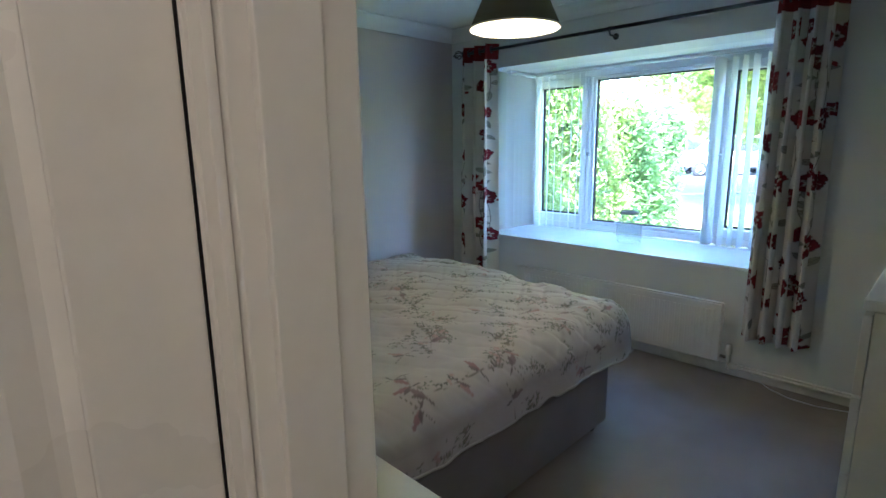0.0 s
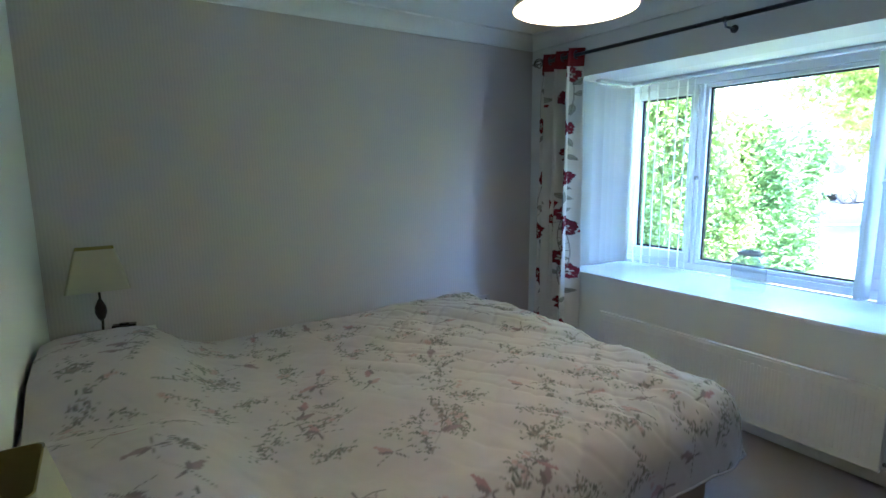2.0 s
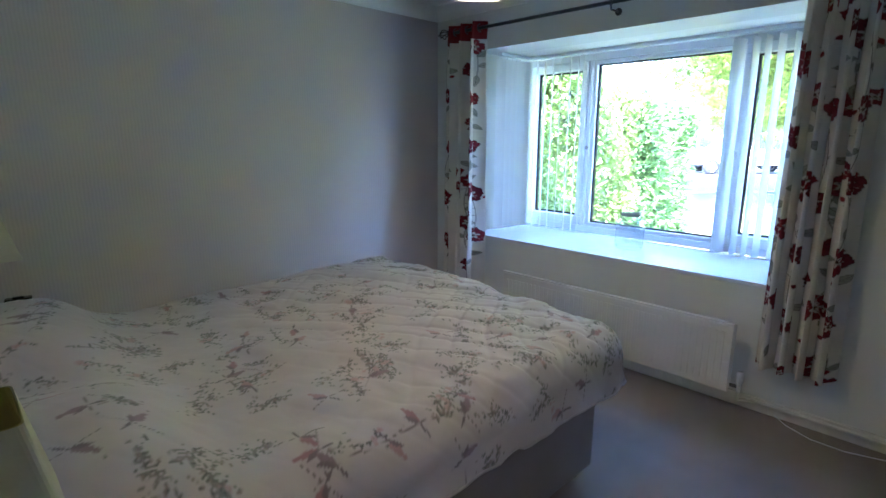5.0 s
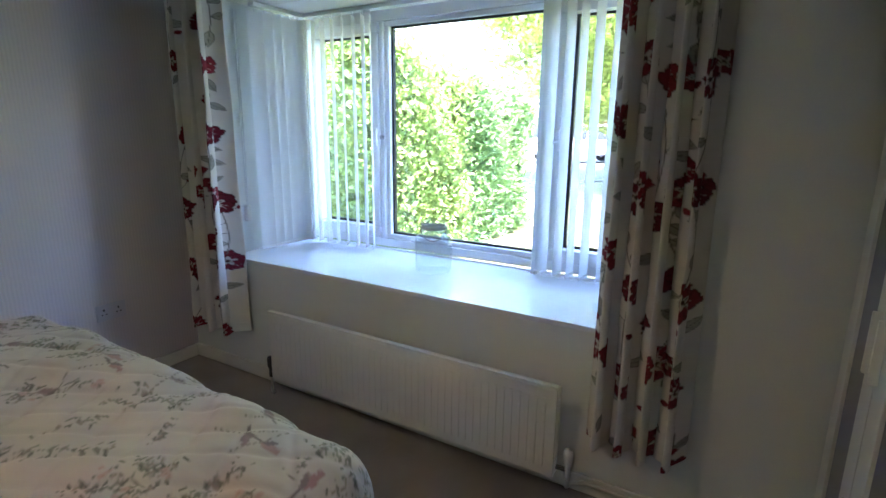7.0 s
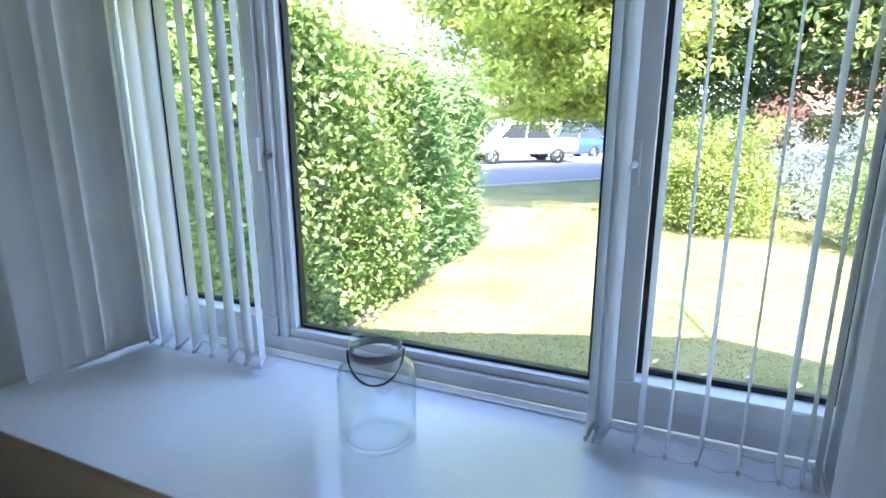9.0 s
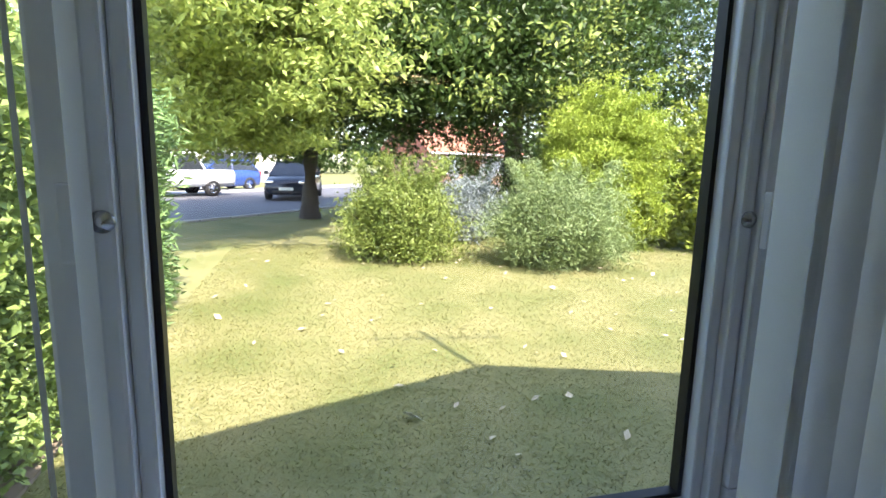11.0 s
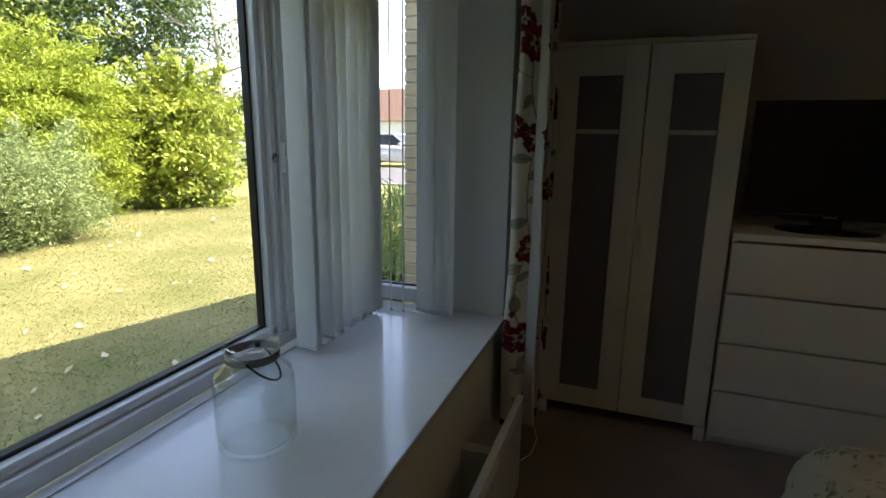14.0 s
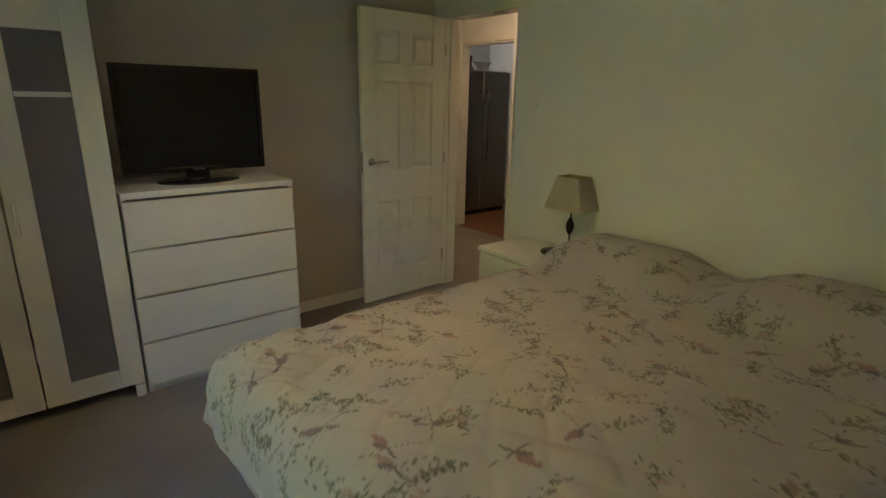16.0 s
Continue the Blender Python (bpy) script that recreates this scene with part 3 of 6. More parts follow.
# ---- bed ----
def duvet_surface(x0, x1, y0, y1, top, drop, R, step):
    """A quilt lying over a bed: flat on top, rolled over the edges and hanging down; (x, y) are cloth coordinates."""
    hang = R * math.pi / 2 + drop
    us = np.arange(x0, x1 - R + hang, step)
    vs = np.arange(y0 + R - hang, y1 - R + hang, step)
    U, V = np.meshgrid(us, vs, indexing="ij")
    cu, cv = np.clip(U, x0, x1 - R), np.clip(V, y0 + R, y1 - R)
    du, dv = U - cu, V - cv
    r = np.hypot(du, dv)
    safe = np.where(r > 1e-9, r, 1)
    ang = np.clip(r / R, 0, math.pi / 2)
    out = R * np.sin(ang)
    down = R * (1 - np.cos(ang)) + np.clip(r - R * math.pi / 2, 0, None)
    down = np.minimum(down, R + drop)
    slack = np.clip((r - R) / 0.2, 0, 1)
    down = down - slack * (0.018 * np.sin(U * 4.1 + V * 2.3) + 0.06 * np.exp(-((U - x0 - 0.3) / 0.5) ** 2))
    flare = np.clip(r - R * math.pi / 2, 0, None) * 0.10
    X = cu + du / safe * (out + flare)
    Y = cv + dv / safe * (out + flare)
    rows = np.array([[noise.noise((float(a) * 5, float(b) * 5, 2)) for b in vs[::6]] for a in us[::6]])
    rows2 = np.array([[noise.noise((float(a) * 17, float(b) * 17, 7)) for b in vs[::3]] for a in us[::3]])

    def up(g, k):
        iu, iv = np.minimum(np.arange(len(us)) / k, g.shape[0] - 1.001), np.minimum(np.arange(len(vs)) / k, g.shape[1] - 1.001)
        a, b = iu.astype(int), iv.astype(int)
        fa, fb = (iu - a)[:, None], (iv - b)[None, :]
        return g[a][:, b] * (1 - fa) * (1 - fb) + g[a + 1][:, b] * fa * (1 - fb) + g[a][:, b + 1] * (1 - fa) * fb + g[a + 1][:, b + 1] * fa * fb
    n1, n2 = up(rows, 6), up(rows2, 3)
    pillow = np.exp(-((U - x0 - 0.19) / 0.28) ** 4) * (0.095 * np.exp(-((V - (y0 + 0.40)) / 0.36) ** 4) + 0.125 * np.exp(-((V - (y1 - 0.38)) / 0.38) ** 4) + 0.03)
    fold = 0.006 * np.sin((V * 0.5 + U * 0.9) * 14 + 5 * n1) * np.clip((U - x0 - 0.5) / 0.5, 0, 1)
    crown = 0.060 * np.exp(-((U - (x1 - 0.45)) / 0.6) ** 2 - ((V - (y1 - 0.55)) / 0.6) ** 2)
    warp = 0.035 * np.sin(V * 6 + U * 2) + 0.02 * n1
    seam1 = np.abs(np.sin((U * 0.82 + V * 0.57 + warp) * 30))
    seam2 = np.abs(np.sin((U * -0.60 + V * 0.80 + warp) * 26))
    quilt = -0.0055 * np.exp(-(seam1 / 0.30) ** 2) - 0.0045 * np.exp(-(seam2 / 0.28) ** 2)
    quilt = quilt * (0.25 + 0.75 * np.clip((U - x0 - 0.9) / 0.5, 0, 1))
    Z = top + pillow + fold + crown + 0.013 * n1 + 0.004 * n2 + quilt - down
    ripple = 0.005 * np.sin((U * 1.3 - V) * 16 + 4 * n1) * np.clip((r - R) / 0.15, 0, 1)
    X, Y = X + du / safe * ripple, Y + dv / safe * ripple
    return np.stack([X, Y, Z], axis=-1), U, V


BX0, BX1, BYA, BYB = 0.228, 2.10, 0.905, 2.45
bed = thing("bed", (BX0, BYA, 0), "double divan bed with a grey fabric base against the wall", "bed")
part("divan_base", box((0, 0, 0.05, BX1 - BX0, BYB - BYA, 0.36), bevel=0.02, seg=3), M_FAWN, bed, "grey brown fabric divan base")
part("mattress", box((0.01, 0.01, 0.361, BX1 - BX0 - 0.01, BYB - BYA - 0.01, 0.565), bevel=0.05, seg=4), M_TRIM, bed, "white mattress under the quilt", True)
part("headboard", box((-0.043, 0.10, 0.05, -0.012, BYB - BYA - 0.02, 0.67), bevel=0.012), M_FAWN, bed, "low dark fabric headboard")
for cx in (0.06, BX1 - BX0 - 0.06):
    for cy in (0.06, BYB - BYA - 0.06):
        castor = part("castor", lathe([(0.006, 0), (0.022, 0.004), (0.024, 0.025), (0.018, 0.04), (0.012, 0.05)], 14, axis=(cx, cy)), M_BLACK, bed, "black plastic castor", True)
P, U, V = duvet_surface(BX0 - 0.028, 2.305, 0.855, 2.56, 0.640, 0.095, 0.14, 0.0062)
quilt_thing = thing("duvet", (0, 0, 0), "white quilted duvet printed with birds, pink flowers and twigs", "duvet")
grid_mesh("cover", P, M_DUVET, quilt_thing, duvet_print(U, V))
M_HEM = mat("plain_cotton_hem", (0.45, 0.425, 0.44), 0.85, var=0.05, scale=6, fine=400, bump=0.15, spec=0.2)
for edge in (P[::5, 0], P[::5, -1], P[-1, ::5]):
    part("hem", tube([Vector(p) for p in edge.tolist()], 0.005, 6), M_HEM, quilt_thing, "stitched hem of the duvet", True)

# ---- bedside tables and lamps ----
def bedside(at, label, lower=0.0):
    at = (at[0], at[1], -lower)
    t = thing("bedside_table", at, label, "bedside table", "bedside tables")
    part("top", box((-0.21, -0.22, 0.60, 0.21, 0.22, 0.625), bevel=0.004), M_FURN, t)
    part("body", box((-0.20, -0.21, 0.10, 0.19, 0.21, 0.599), bevel=0.003), M_FURN, t)
    for z in (0.12, 0.36):
        d = part("drawer_front", box((0.191, -0.205, z, 0.208, 0.205, z + 0.232), bevel=0.003), M_FURN, t)
        part("knob", lathe([(0.004, 0), (0.006, 0.012), (0.014, 0.018), (0.013, 0.026), (0.004, 0.029)], 14), M_FURN, d).matrix_local = pose(0.208, 0, z + 0.116, 0, 90, 0)
    for x in (-0.17, 0.16):
        for y in (-0.18, 0.18):
            part("leg", box((x - 0.02, y - 0.02, lower, x + 0.02, y + 0.02, 0.0995), bevel=0.003), M_FURN, t)
    return t


bedside((0.405, 0.645, 0), "white painted bedside table beside the door", 0.03)
bedside((0.405, 2.745, 0), "white painted bedside table in the far corner")


def table_lamp(at, label, turn, foot):
    t = thing("table_lamp", at, label, "table lamp", "bedside lamps", turn)
    part("base", lathe([(0.0, 0.0), (0.080, 0.0), (0.084, 0.006), (0.080, 0.013), (0.04, 0.018), (0.0, 0.019)], 32, axis=foot, cap=False), M_BRONZE, t, "flat dark bronze base", True)
    part("stem", tube([(foot[0] * 0.4, foot[1] * 0.4, 0.016), (foot[0] * 0.07, foot[1] * 0.07, 0.022), (0, 0, 0.05), (0.004, 0, 0.13), (0, 0, 0.255)], 0.0055, 10), M_BRONZE, t, "", True)
    leafb = bmesh.new()
    lathe([(0.003, 0.10), (0.016, 0.118), (0.024, 0.145), (0.022, 0.17), (0.011, 0.195), (0.003, 0.208)], 18, leafb)
    part("ornament", leafb, M_BRONZE, t, "leaf-shaped bronze ornament", True)
    ax, ay, bx, by, z0, z1 = 0.122, 0.098, 0.075, 0.064, 0.255, 0.435

    def ring(fx, fy, z, c):
        p = []
        for sx, sy in ((1, 1), (-1, 1), (-1, -1), (1, -1)):
            for k in range(5):
                a = {(1, 1): 0, (-1, 1): 90, (-1, -1): 180, (1, -1): 270}[(sx, sy)] + 90 * k / 4
                p.append((sx * (fx - c) + c * math.cos(radians(a)), sy * (fy - c) + c * math.sin(radians(a)), z))
        return p
    for nm, off, material in (("shade", 0.0, M_LAMPSHADE), ("shade_lining", 0.003, M_LAMPLINING)):
        bm = bmesh.new()
        lo = [bm.verts.new(p) for p in ring(ax - off, ay - off, z0, 0.012)]
        hi = [bm.verts.new(p) for p in ring(bx - off, by - off, z1, 0.012)]
        n = len(lo)
        for k in range(n):
            bm.faces.new((lo[k], lo[(k + 1) % n], hi[(k + 1) % n], hi[k]))
        part(nm, bm, material, t, "tapered cream fabric shade" if off == 0 else "ochre inside of the shade")
    part("shade_ring", tube([(-bx + 0.004, 0, z1 - 0.02), (bx - 0.004, 0, z1 - 0.02)], 0.002, 6), M_BRONZE, t)
    bulb = bmesh.new()
    for cx in (-0.016, 0.016):
        tube([(cx - 0.008, 0, 0.28)] + [(cx + 0.008 * -math.cos(a), 0, 0.400 + 0.010 * math.sin(a)) for a in [math.pi * k / 6 for k in range(7)]] + [(cx + 0.008, 0, 0.28)], 0.0065, 8, bulb)
    part("bulb", bulb, M_BULB, t, "folded white energy-saving bulb", True)
    return t


table_lamp((0.278, 0.82, 0.595), "cream shaded bedside lamp with a dark bronze stem by the door", 90, (-0.03, -0.075))
table_lamp((0.395, 2.775, 0.625), "cream shaded bedside lamp with a dark bronze stem in the corner", 0, (0.075, -0.03))

clock = thing("alarm_clock", (0.475, 2.60, 0.6255), "small black alarm clock on the corner bedside table", "clock", turn=-8)
part("body", box((-0.045, -0.022, 0.006, 0.045, 0.022, 0.118), bevel=0.006, seg=3), M_PLASTIC_BLACK, clock)
part("face", box((-0.037, -0.0245, 0.022, 0.037, -0.0222, 0.106), bevel=0.002), M_SCREEN, clock, "dark display")
part("button", box((-0.018, -0.008, 0.1182, 0.018, 0.008, 0.123), bevel=0.002), M_PLASTIC_BLACK, clock)
for x in (-0.03, 0.03):
    part("foot", box((x - 0.008, -0.015, 0.0, x + 0.008, 0.015, 0.0058), bevel=0.001), M_BLACK, clock)

# ---- pendant ----
pend = thing("pendant_lamp", (1.674, 1.182, 1.866), "taupe tapered pendant lampshade, lit, hanging from the ceiling", "pendant lamp")
part("shade", lathe([(0.185, 0.0), (0.074, 0.245)], 56, cap=False), M_SHADE_OUT, pend, "taupe fabric shade", True)
part("shade_lining", lathe([(0.1835, 0.0), (0.1825, 0.001), (0.0715, 0.245)], 56, cap=False), M_SHADE_IN, pend, "white lining glowing with the bulb", True)
part("rim", lathe([(0.1825, -0.002), (0.1862, -0.002), (0.1858, 0.005), (0.1820, 0.005), (0.1825, -0.002)], 56, cap=False), M_SHADE_IN, pend, "", True)
part("spider", tube([(-0.08, 0, 0.20), (0.08, 0, 0.20)], 0.002, 6), M_UPVC, pend)
part("bulb", lathe([(0.012, 0.175), (0.014, 0.16), (0.03, 0.125), (0.032, 0.105), (0.022, 0.083), (0.0, 0.075)], 20, cap=False), M_LIT, pend, "lit warm bulb", True)
part("holder", lathe([(0.019, 0.175), (0.019, 0.235), (0.008, 0.25)], 16), M_UPVC, pend, "white lamp holder", True)
part("flex", tube([(0, 0, 0.25), (0, 0, ZC - 1.866 - 0.03)], 0.0035, 8), M_UPVC, pend)
part("ceiling_rose", lathe([(0.045, ZC - 1.866 - 0.001), (0.043, ZC - 1.866 - 0.02), (0.015, ZC - 1.866 - 0.032)], 24), M_UPVC, pend, "", True)
bulb_light = new("pendant_light", bpy.data.lights.new("pendant_light", "POINT"))
bulb_light.data.energy, bulb_light.data.color, bulb_light.data.shadow_soft_size = 0.09, (1.0, 0.74, 0.45), 0.035
bulb_light.location = (1.674, 1.182, 1.866 + 0.045)

# ---- curtains, rod ----
ROD_Z, ROD_X = 2.115, 3.105


def finial(parent, y, sign):
    bm = bmesh.new()
    for k in range(6):
        a0 = math.pi * k / 3
        tube([(ROD_X + 0.032 * math.sin(math.pi * s) * math.cos(a0 + s * 1.5), y + sign * (0.012 + 0.10 * s), ROD_Z + 0.032 * math.sin(math.pi * s) * math.sin(a0 + s * 1.5)) for s in [i / 10 for i in range(11)]], 0.0032, 6, bm)
    tube([(ROD_X, y - sign * 0.005, ROD_Z), (ROD_X, y + sign * 0.016, ROD_Z)], 0.013, 12, bm)
    tube([(ROD_X, y + sign * 0.108, ROD_Z), (ROD_X, y + sign * 0.122, ROD_Z)], 0.006, 8, bm)
    part("finial", bm, M_PEWTER, parent, "open cage finial", True)


rod = thing("curtain_rod", (0, 0, 0), "dark pewter curtain pole above the bay", "curtain rod")
part("pole", tube([(ROD_X, 0.275, ROD_Z), (ROD_X, 2.77, ROD_Z)], 0.011, 14), M_PEWTER, rod, "", True)
finial(rod, 0.275, -1)
finial(rod, 2.77, 1)
for y in (0.335, 1.52, 2.74):
    bm = tube([(ROD_X, y, ROD_Z - 0.012), (ROD_X + 0.01, y, ROD_Z - 0.035), (XW - 0.004, y, ROD_Z - 0.035)], 0.006, 8)
    tube([(XW - 0.006, y, ROD_Z - 0.035), (XW - 0.0005, y, ROD_Z - 0.035)], 0.02, 14, bm)
    tube([(ROD_X, y - 0.006, ROD_Z), (ROD_X, y + 0.006, ROD_Z)], 0.0155, 12, bm)
    part("bracket", bm, M_PEWTER, rod, "", True)


def curtain(ya, yb, folds, seed, label, amp=0.058):
    """An eyelet curtain hanging in folds between ya and yb."""
    z0, z1 = 0.285, 2.158
    cloth = 0.85
    us, vs = np.arange(0, cloth, 0.0034), np.concatenate([np.arange(z0, z1, 0.0040), [z1]])
    V, U = np.meshgrid(vs, us, indexing="ij")
    s = U / cloth
    wob = 0.5 * np.sin(V * 1.3 + seed) + 0.25 * np.sin(V * 3.1 + seed * 2)
    ph = 2 * np.pi * folds * s + np.pi / 2 + wob * np.clip((z1 - V) / 1.8, 0, 1) * 0.5
    grow = 0.75 + 0.35 * np.clip((z1 - V) / 1.9, 0, 1)
    top = np.clip((V - 2.05) / 0.1, 0, 1)
    shape = np.sin(ph) + 0.22 * np.sin(2 * ph + seed) * (1 - top)
    X = ROD_X + amp * grow * shape + 0.004 * np.sin(V * 9 + s * 40)
    spread = 1 + 0.06 * np.clip((z1 - V) / 1.9, 0, 1)
    Y = (ya + yb) / 2 + (s - 0.5) * (yb - ya) * spread + 0.018 * np.sin(2 * ph) * grow
    Z = V + 0.004 * np.sin(s * 22) * (V < z0 + 0.05)
    c = thing("curtain", (0, 0, 0), label, "curtain", "pair of curtains")
    ob = grid_mesh("drape", np.stack([X, Y, Z], axis=-1), M_CURTAIN, c, curtain_print(U, V, seed, z1 - 0.115, folds), "cream cloth with red poppies and grey leaves")
    so = ob.modifiers.new("thickness", "SOLIDIFY")
    so.thickness, so.offset = 0.0025, 0
    for k in range(folds * 2):
        yk = ya + (k + 0.5) / (folds * 2) * (yb - ya)
        bm = bmesh.new()
        pts = [(ROD_X + 0.024 * math.cos(a), yk, ROD_Z + 0.024 * math.sin(a)) for a in [2 * math.pi * i / 20 for i in range(21)]]
        tube(pts, 0.0042, 8, bm)
        part("eyelet", bm, M_PEWTER, c, "metal eyelet ring", True)
    return c


curtain(0.300, 0.588, 4, 3, "cream curtain with red poppies, drawn open beside the wardrobe")
curtain(2.455, 2.80, 3, 8, "cream curtain with red poppies, drawn open in the corner")

# ---- radiator ----
rad = thing("radiator", (0, 0, 0), "long low white panel radiator under the bay", "radiator")
RY0, RY1, RZ0, RZ1 = 0.70, 2.18, 0.115, 0.480
panel = box((3.055, RY0, RZ0, 3.072, RY1, RZ1 - 0.012), bevel=0.005)
part("panel", panel, M_RAD, rad)
bm = bmesh.new()
n = 44
for k in range(n):
    y = RY0 + 0.03 + (RY1 - RY0 - 0.06) * (k + 0.5) / n
    add_box(bm, 3.0505, y - 0.008, RZ0 + 0.035, 3.0545, y + 0.008, RZ1 - 0.05)
bmesh.ops.bevel(bm, geom=bm.edges[:], offset=0.0018, segments=1, affect="EDGES")
part("ribs", bm, M_RAD, rad, "shallow pressed ribs")
part("top_edge", box((3.052, RY0 - 0.002, RZ1 - 0.011, 3.078, RY1 + 0.002, RZ1), bevel=0.004), M_RAD, rad)
for ya, yb in ((RY0 - 0.002, RY0 + 0.004), (RY1 - 0.004, RY1 + 0.002)):
    part("end_panel", box((3.073, ya, RZ0 + 0.01, 3.098, yb, RZ1 - 0.012), bevel=0.001), M_RAD, rad)
for y in (0.95, 1.95):
    part("wall_bracket", box((3.0735, y - 0.02, 0.18, XW - 0.001, y + 0.02, 0.40), bevel=0.002), M_RAD, rad)
for sgn, y, zz in ((-1, RY0 - 0.045, 0.165), (1, RY1 + 0.045, 0.15)):
    v = part("valve", lathe([(0.008, -0.05), (0.012, -0.045), (0.012, 0.0), (0.017, 0.006), (0.019, 0.045), (0.015, 0.062), (0.0, 0.064)], 18), M_UPVC if sgn < 0 else M_PEWTER, rad, "white valve head" if sgn < 0 else "dark lockshield valve", True)
    v.matrix_local = pose(3.09, y, zz)
    part("tail", tube([(3.09, y, zz - 0.02), (3.09, y - sgn * 0.05, zz - 0.02)], 0.009, 10), M_CHROME, rad, "", True)
part("pipe", tube([(3.09, RY0 - 0.045, 0.12), (3.09, RY0 - 0.045, 0.075), (3.13, RY0 - 0.045, 0.062), (3.165, RY0 - 0.09, 0.060), (3.168, 0.0, 0.058), (3.168, -0.12, 0.058)], 0.008, 10), M_RAD, rad, "white painted pipe along the skirting", True)
part("pipe", tube([(3.09, RY1 + 0.045, 0.105), (3.09, RY1 + 0.045, 0.02), (3.10, RY1 + 0.045, 0.002)], 0.008, 10), M_RAD, rad, "", True)

# ---- jar on the sill ----
JX, JY = 3.535, 1.515
jar = thing("glass_jar", (JX, JY, BZ0 + 0.001), "large clear glass jar with a wire handle on the sill", "jar")
outer = [(0.070, 0.0), (0.082, 0.0), (0.090, 0.008), (0.091, 0.03), (0.091, 0.155), (0.086, 0.178), (0.066, 0.197), (0.058, 0.206), (0.058, 0.235), (0.062, 0.240), (0.063, 0.246)]
inner = [(0.057, 0.247), (0.054, 0.238), (0.054, 0.208), (0.063, 0.194), (0.083, 0.176), (0.088, 0.155), (0.088, 0.03), (0.080, 0.012), (0.070, 0.009)]
part("body", lathe(outer + inner, 48, cap=False), M_JAR, jar, "clear glass body", True).visible_shadow = False
part("neck_band", lathe([(0.0588, 0.210), (0.0605, 0.211), (0.0605, 0.229), (0.0588, 0.230), (0.0588, 0.210)], 40, cap=False), mat("dull_neck_metal", (0.34, 0.34, 0.33), 0.42, metal=0.3, var=0.1), jar, "grey metal neck band", True)
AX, DR = Vector((-0.46, 0.89, 0)), Vector((-0.89, -0.46, 0))
pts = [AX * (0.064 * math.cos(a)) + DR * (0.058 * math.sin(a)) + Vector((0, 0, 0.222 - 0.062 * math.sin(a))) for a in [math.pi * k / 20 for k in range(21)]]
part("handle", tube(pts, 0.0028, 8), M_PEWTER, jar, "wire carrying handle", True)
for s in (-1, 1):
    part("hinge_knob", lathe([(0.0, 0.0), (0.006, 0.001), (0.006, 0.008), (0.0, 0.010)], 12, cap=False), M_PEWTER, jar, "", True).matrix_local = pose(AX.x * s * 0.060, AX.y * s * 0.060, 0.22, 90, 0, 27 if s > 0 else 207)

# window handles
for y, sgn in ((1.006, -1), (2.067, 1)):
    h = part("window_handle", box((3.790, y - 0.012, 1.265, 3.8057, y + 0.012, 1.365), bevel=0.004), M_UPVC, window, "white locking handle")
    if sgn < 0:
        part("lever", tube([(3.795, y, 1.312), (3.765, y + 0.004, 1.314), (3.755, y + 0.012, 1.305), (3.757, y + 0.022, 1.268), (3.760, y + 0.024, 1.203)], 0.009, 10, taper=0.007), M_UPVC, h, "", True)
for y in (2.038, 1.033):
    part("lock_button", lathe([(0.0, 0.0), (0.015, 0.001), (0.015, 0.005), (0.008, 0.007), (0.007, 0.012), (0.0, 0.013)], 20, cap=False), M_CHROME, window, "round window lock", True).matrix_local = pose(3.8198, y, 1.315, 0, -90, 0)

# ---- vertical blinds ----
def vane_mesh():
    """One vertical vane, slightly cupped, with a weight pocket at its foot."""
    n, w, z0, z1 = 8, 0.0445, 0.705, 1.945
    P = np.array([[(x, 0.004 * (1 - (x / w) ** 2), z) for x in np.linspace(-w, w, n)] for z in np.linspace(z0, z1, 12)])
    ob = grid_mesh("vane", P, M_VANE)
    so = ob.data
    bpy.data.objects.remove(ob)
    return so


VANE = vane_mesh()


def blind(label, track, places):
    b = thing("vertical_blind", (0, 0, 0), label, "vertical blind", "vertical blinds in the bay")
    part("headrail", box(track, bevel=0.004), M_UPVC, b, "white aluminium track")
    for k, (x, y, a) in enumerate(places):
        shared("vane", VANE, b, pose(x, y, 0, 0, 0, a))
        bm = tube([(x, y, 1.944), (x, y, 1.966)], 0.003, 6)
        part("hanger", bm, M_UPVC, b)
        part("weight", box((-0.0435, -0.0018, 0.695, 0.0435, 0.0052, 0.709), bevel=0.001), M_VANE, b).matrix_local = pose(x, y, 0, 0, 0, a)
    for s in (-0.036, 0.036):
        pts = []
        for k, (x, y, a) in enumerate(places):
            px, py = x + s * math.cos(radians(a)), y + s * math.sin(radians(a))
            if pts:
                lx, ly, lz = pts[-1]
                pts.append(((px + lx) / 2, (py + ly) / 2, 0.690))
            pts.append((px, py, 0.701))
        part("bottom_chain", tube(pts, 0.0012, 5), M_UPVC, b, "fine white bottom chain")
    return b


right = [(3.718, y, -8 + 3 * math.sin(i * 2.1)) for i, y in enumerate((1.050, 1.034, 1.018, 0.945, 0.885, 0.820, 0.745, 0.675, 0.632, 0.610, 0.592, 0.575))]
blind("white fabric vertical blind drawn back beside the wardrobe", (3.70, 0.46, 1.966, 3.75, 1.10, 1.988), right)
left = [(3.703, y, 30 + 4 * math.sin(i * 1.7 + 2.4)) for i, y in enumerate((2.018, 2.069, 2.135, 2.212, 2.285, 2.355, 2.425, 2.485))]
blind("white fabric vertical blind drawn back in the corner", (3.70, 1.101, 1.966, 3.75, 2.60, 1.988), left)
rside = [(x, 0.572, a) for x, a in ((3.41, -20), (3.435, -16), (3.462, -22), (3.492, -18), (3.585, -63), (3.640, -63))]
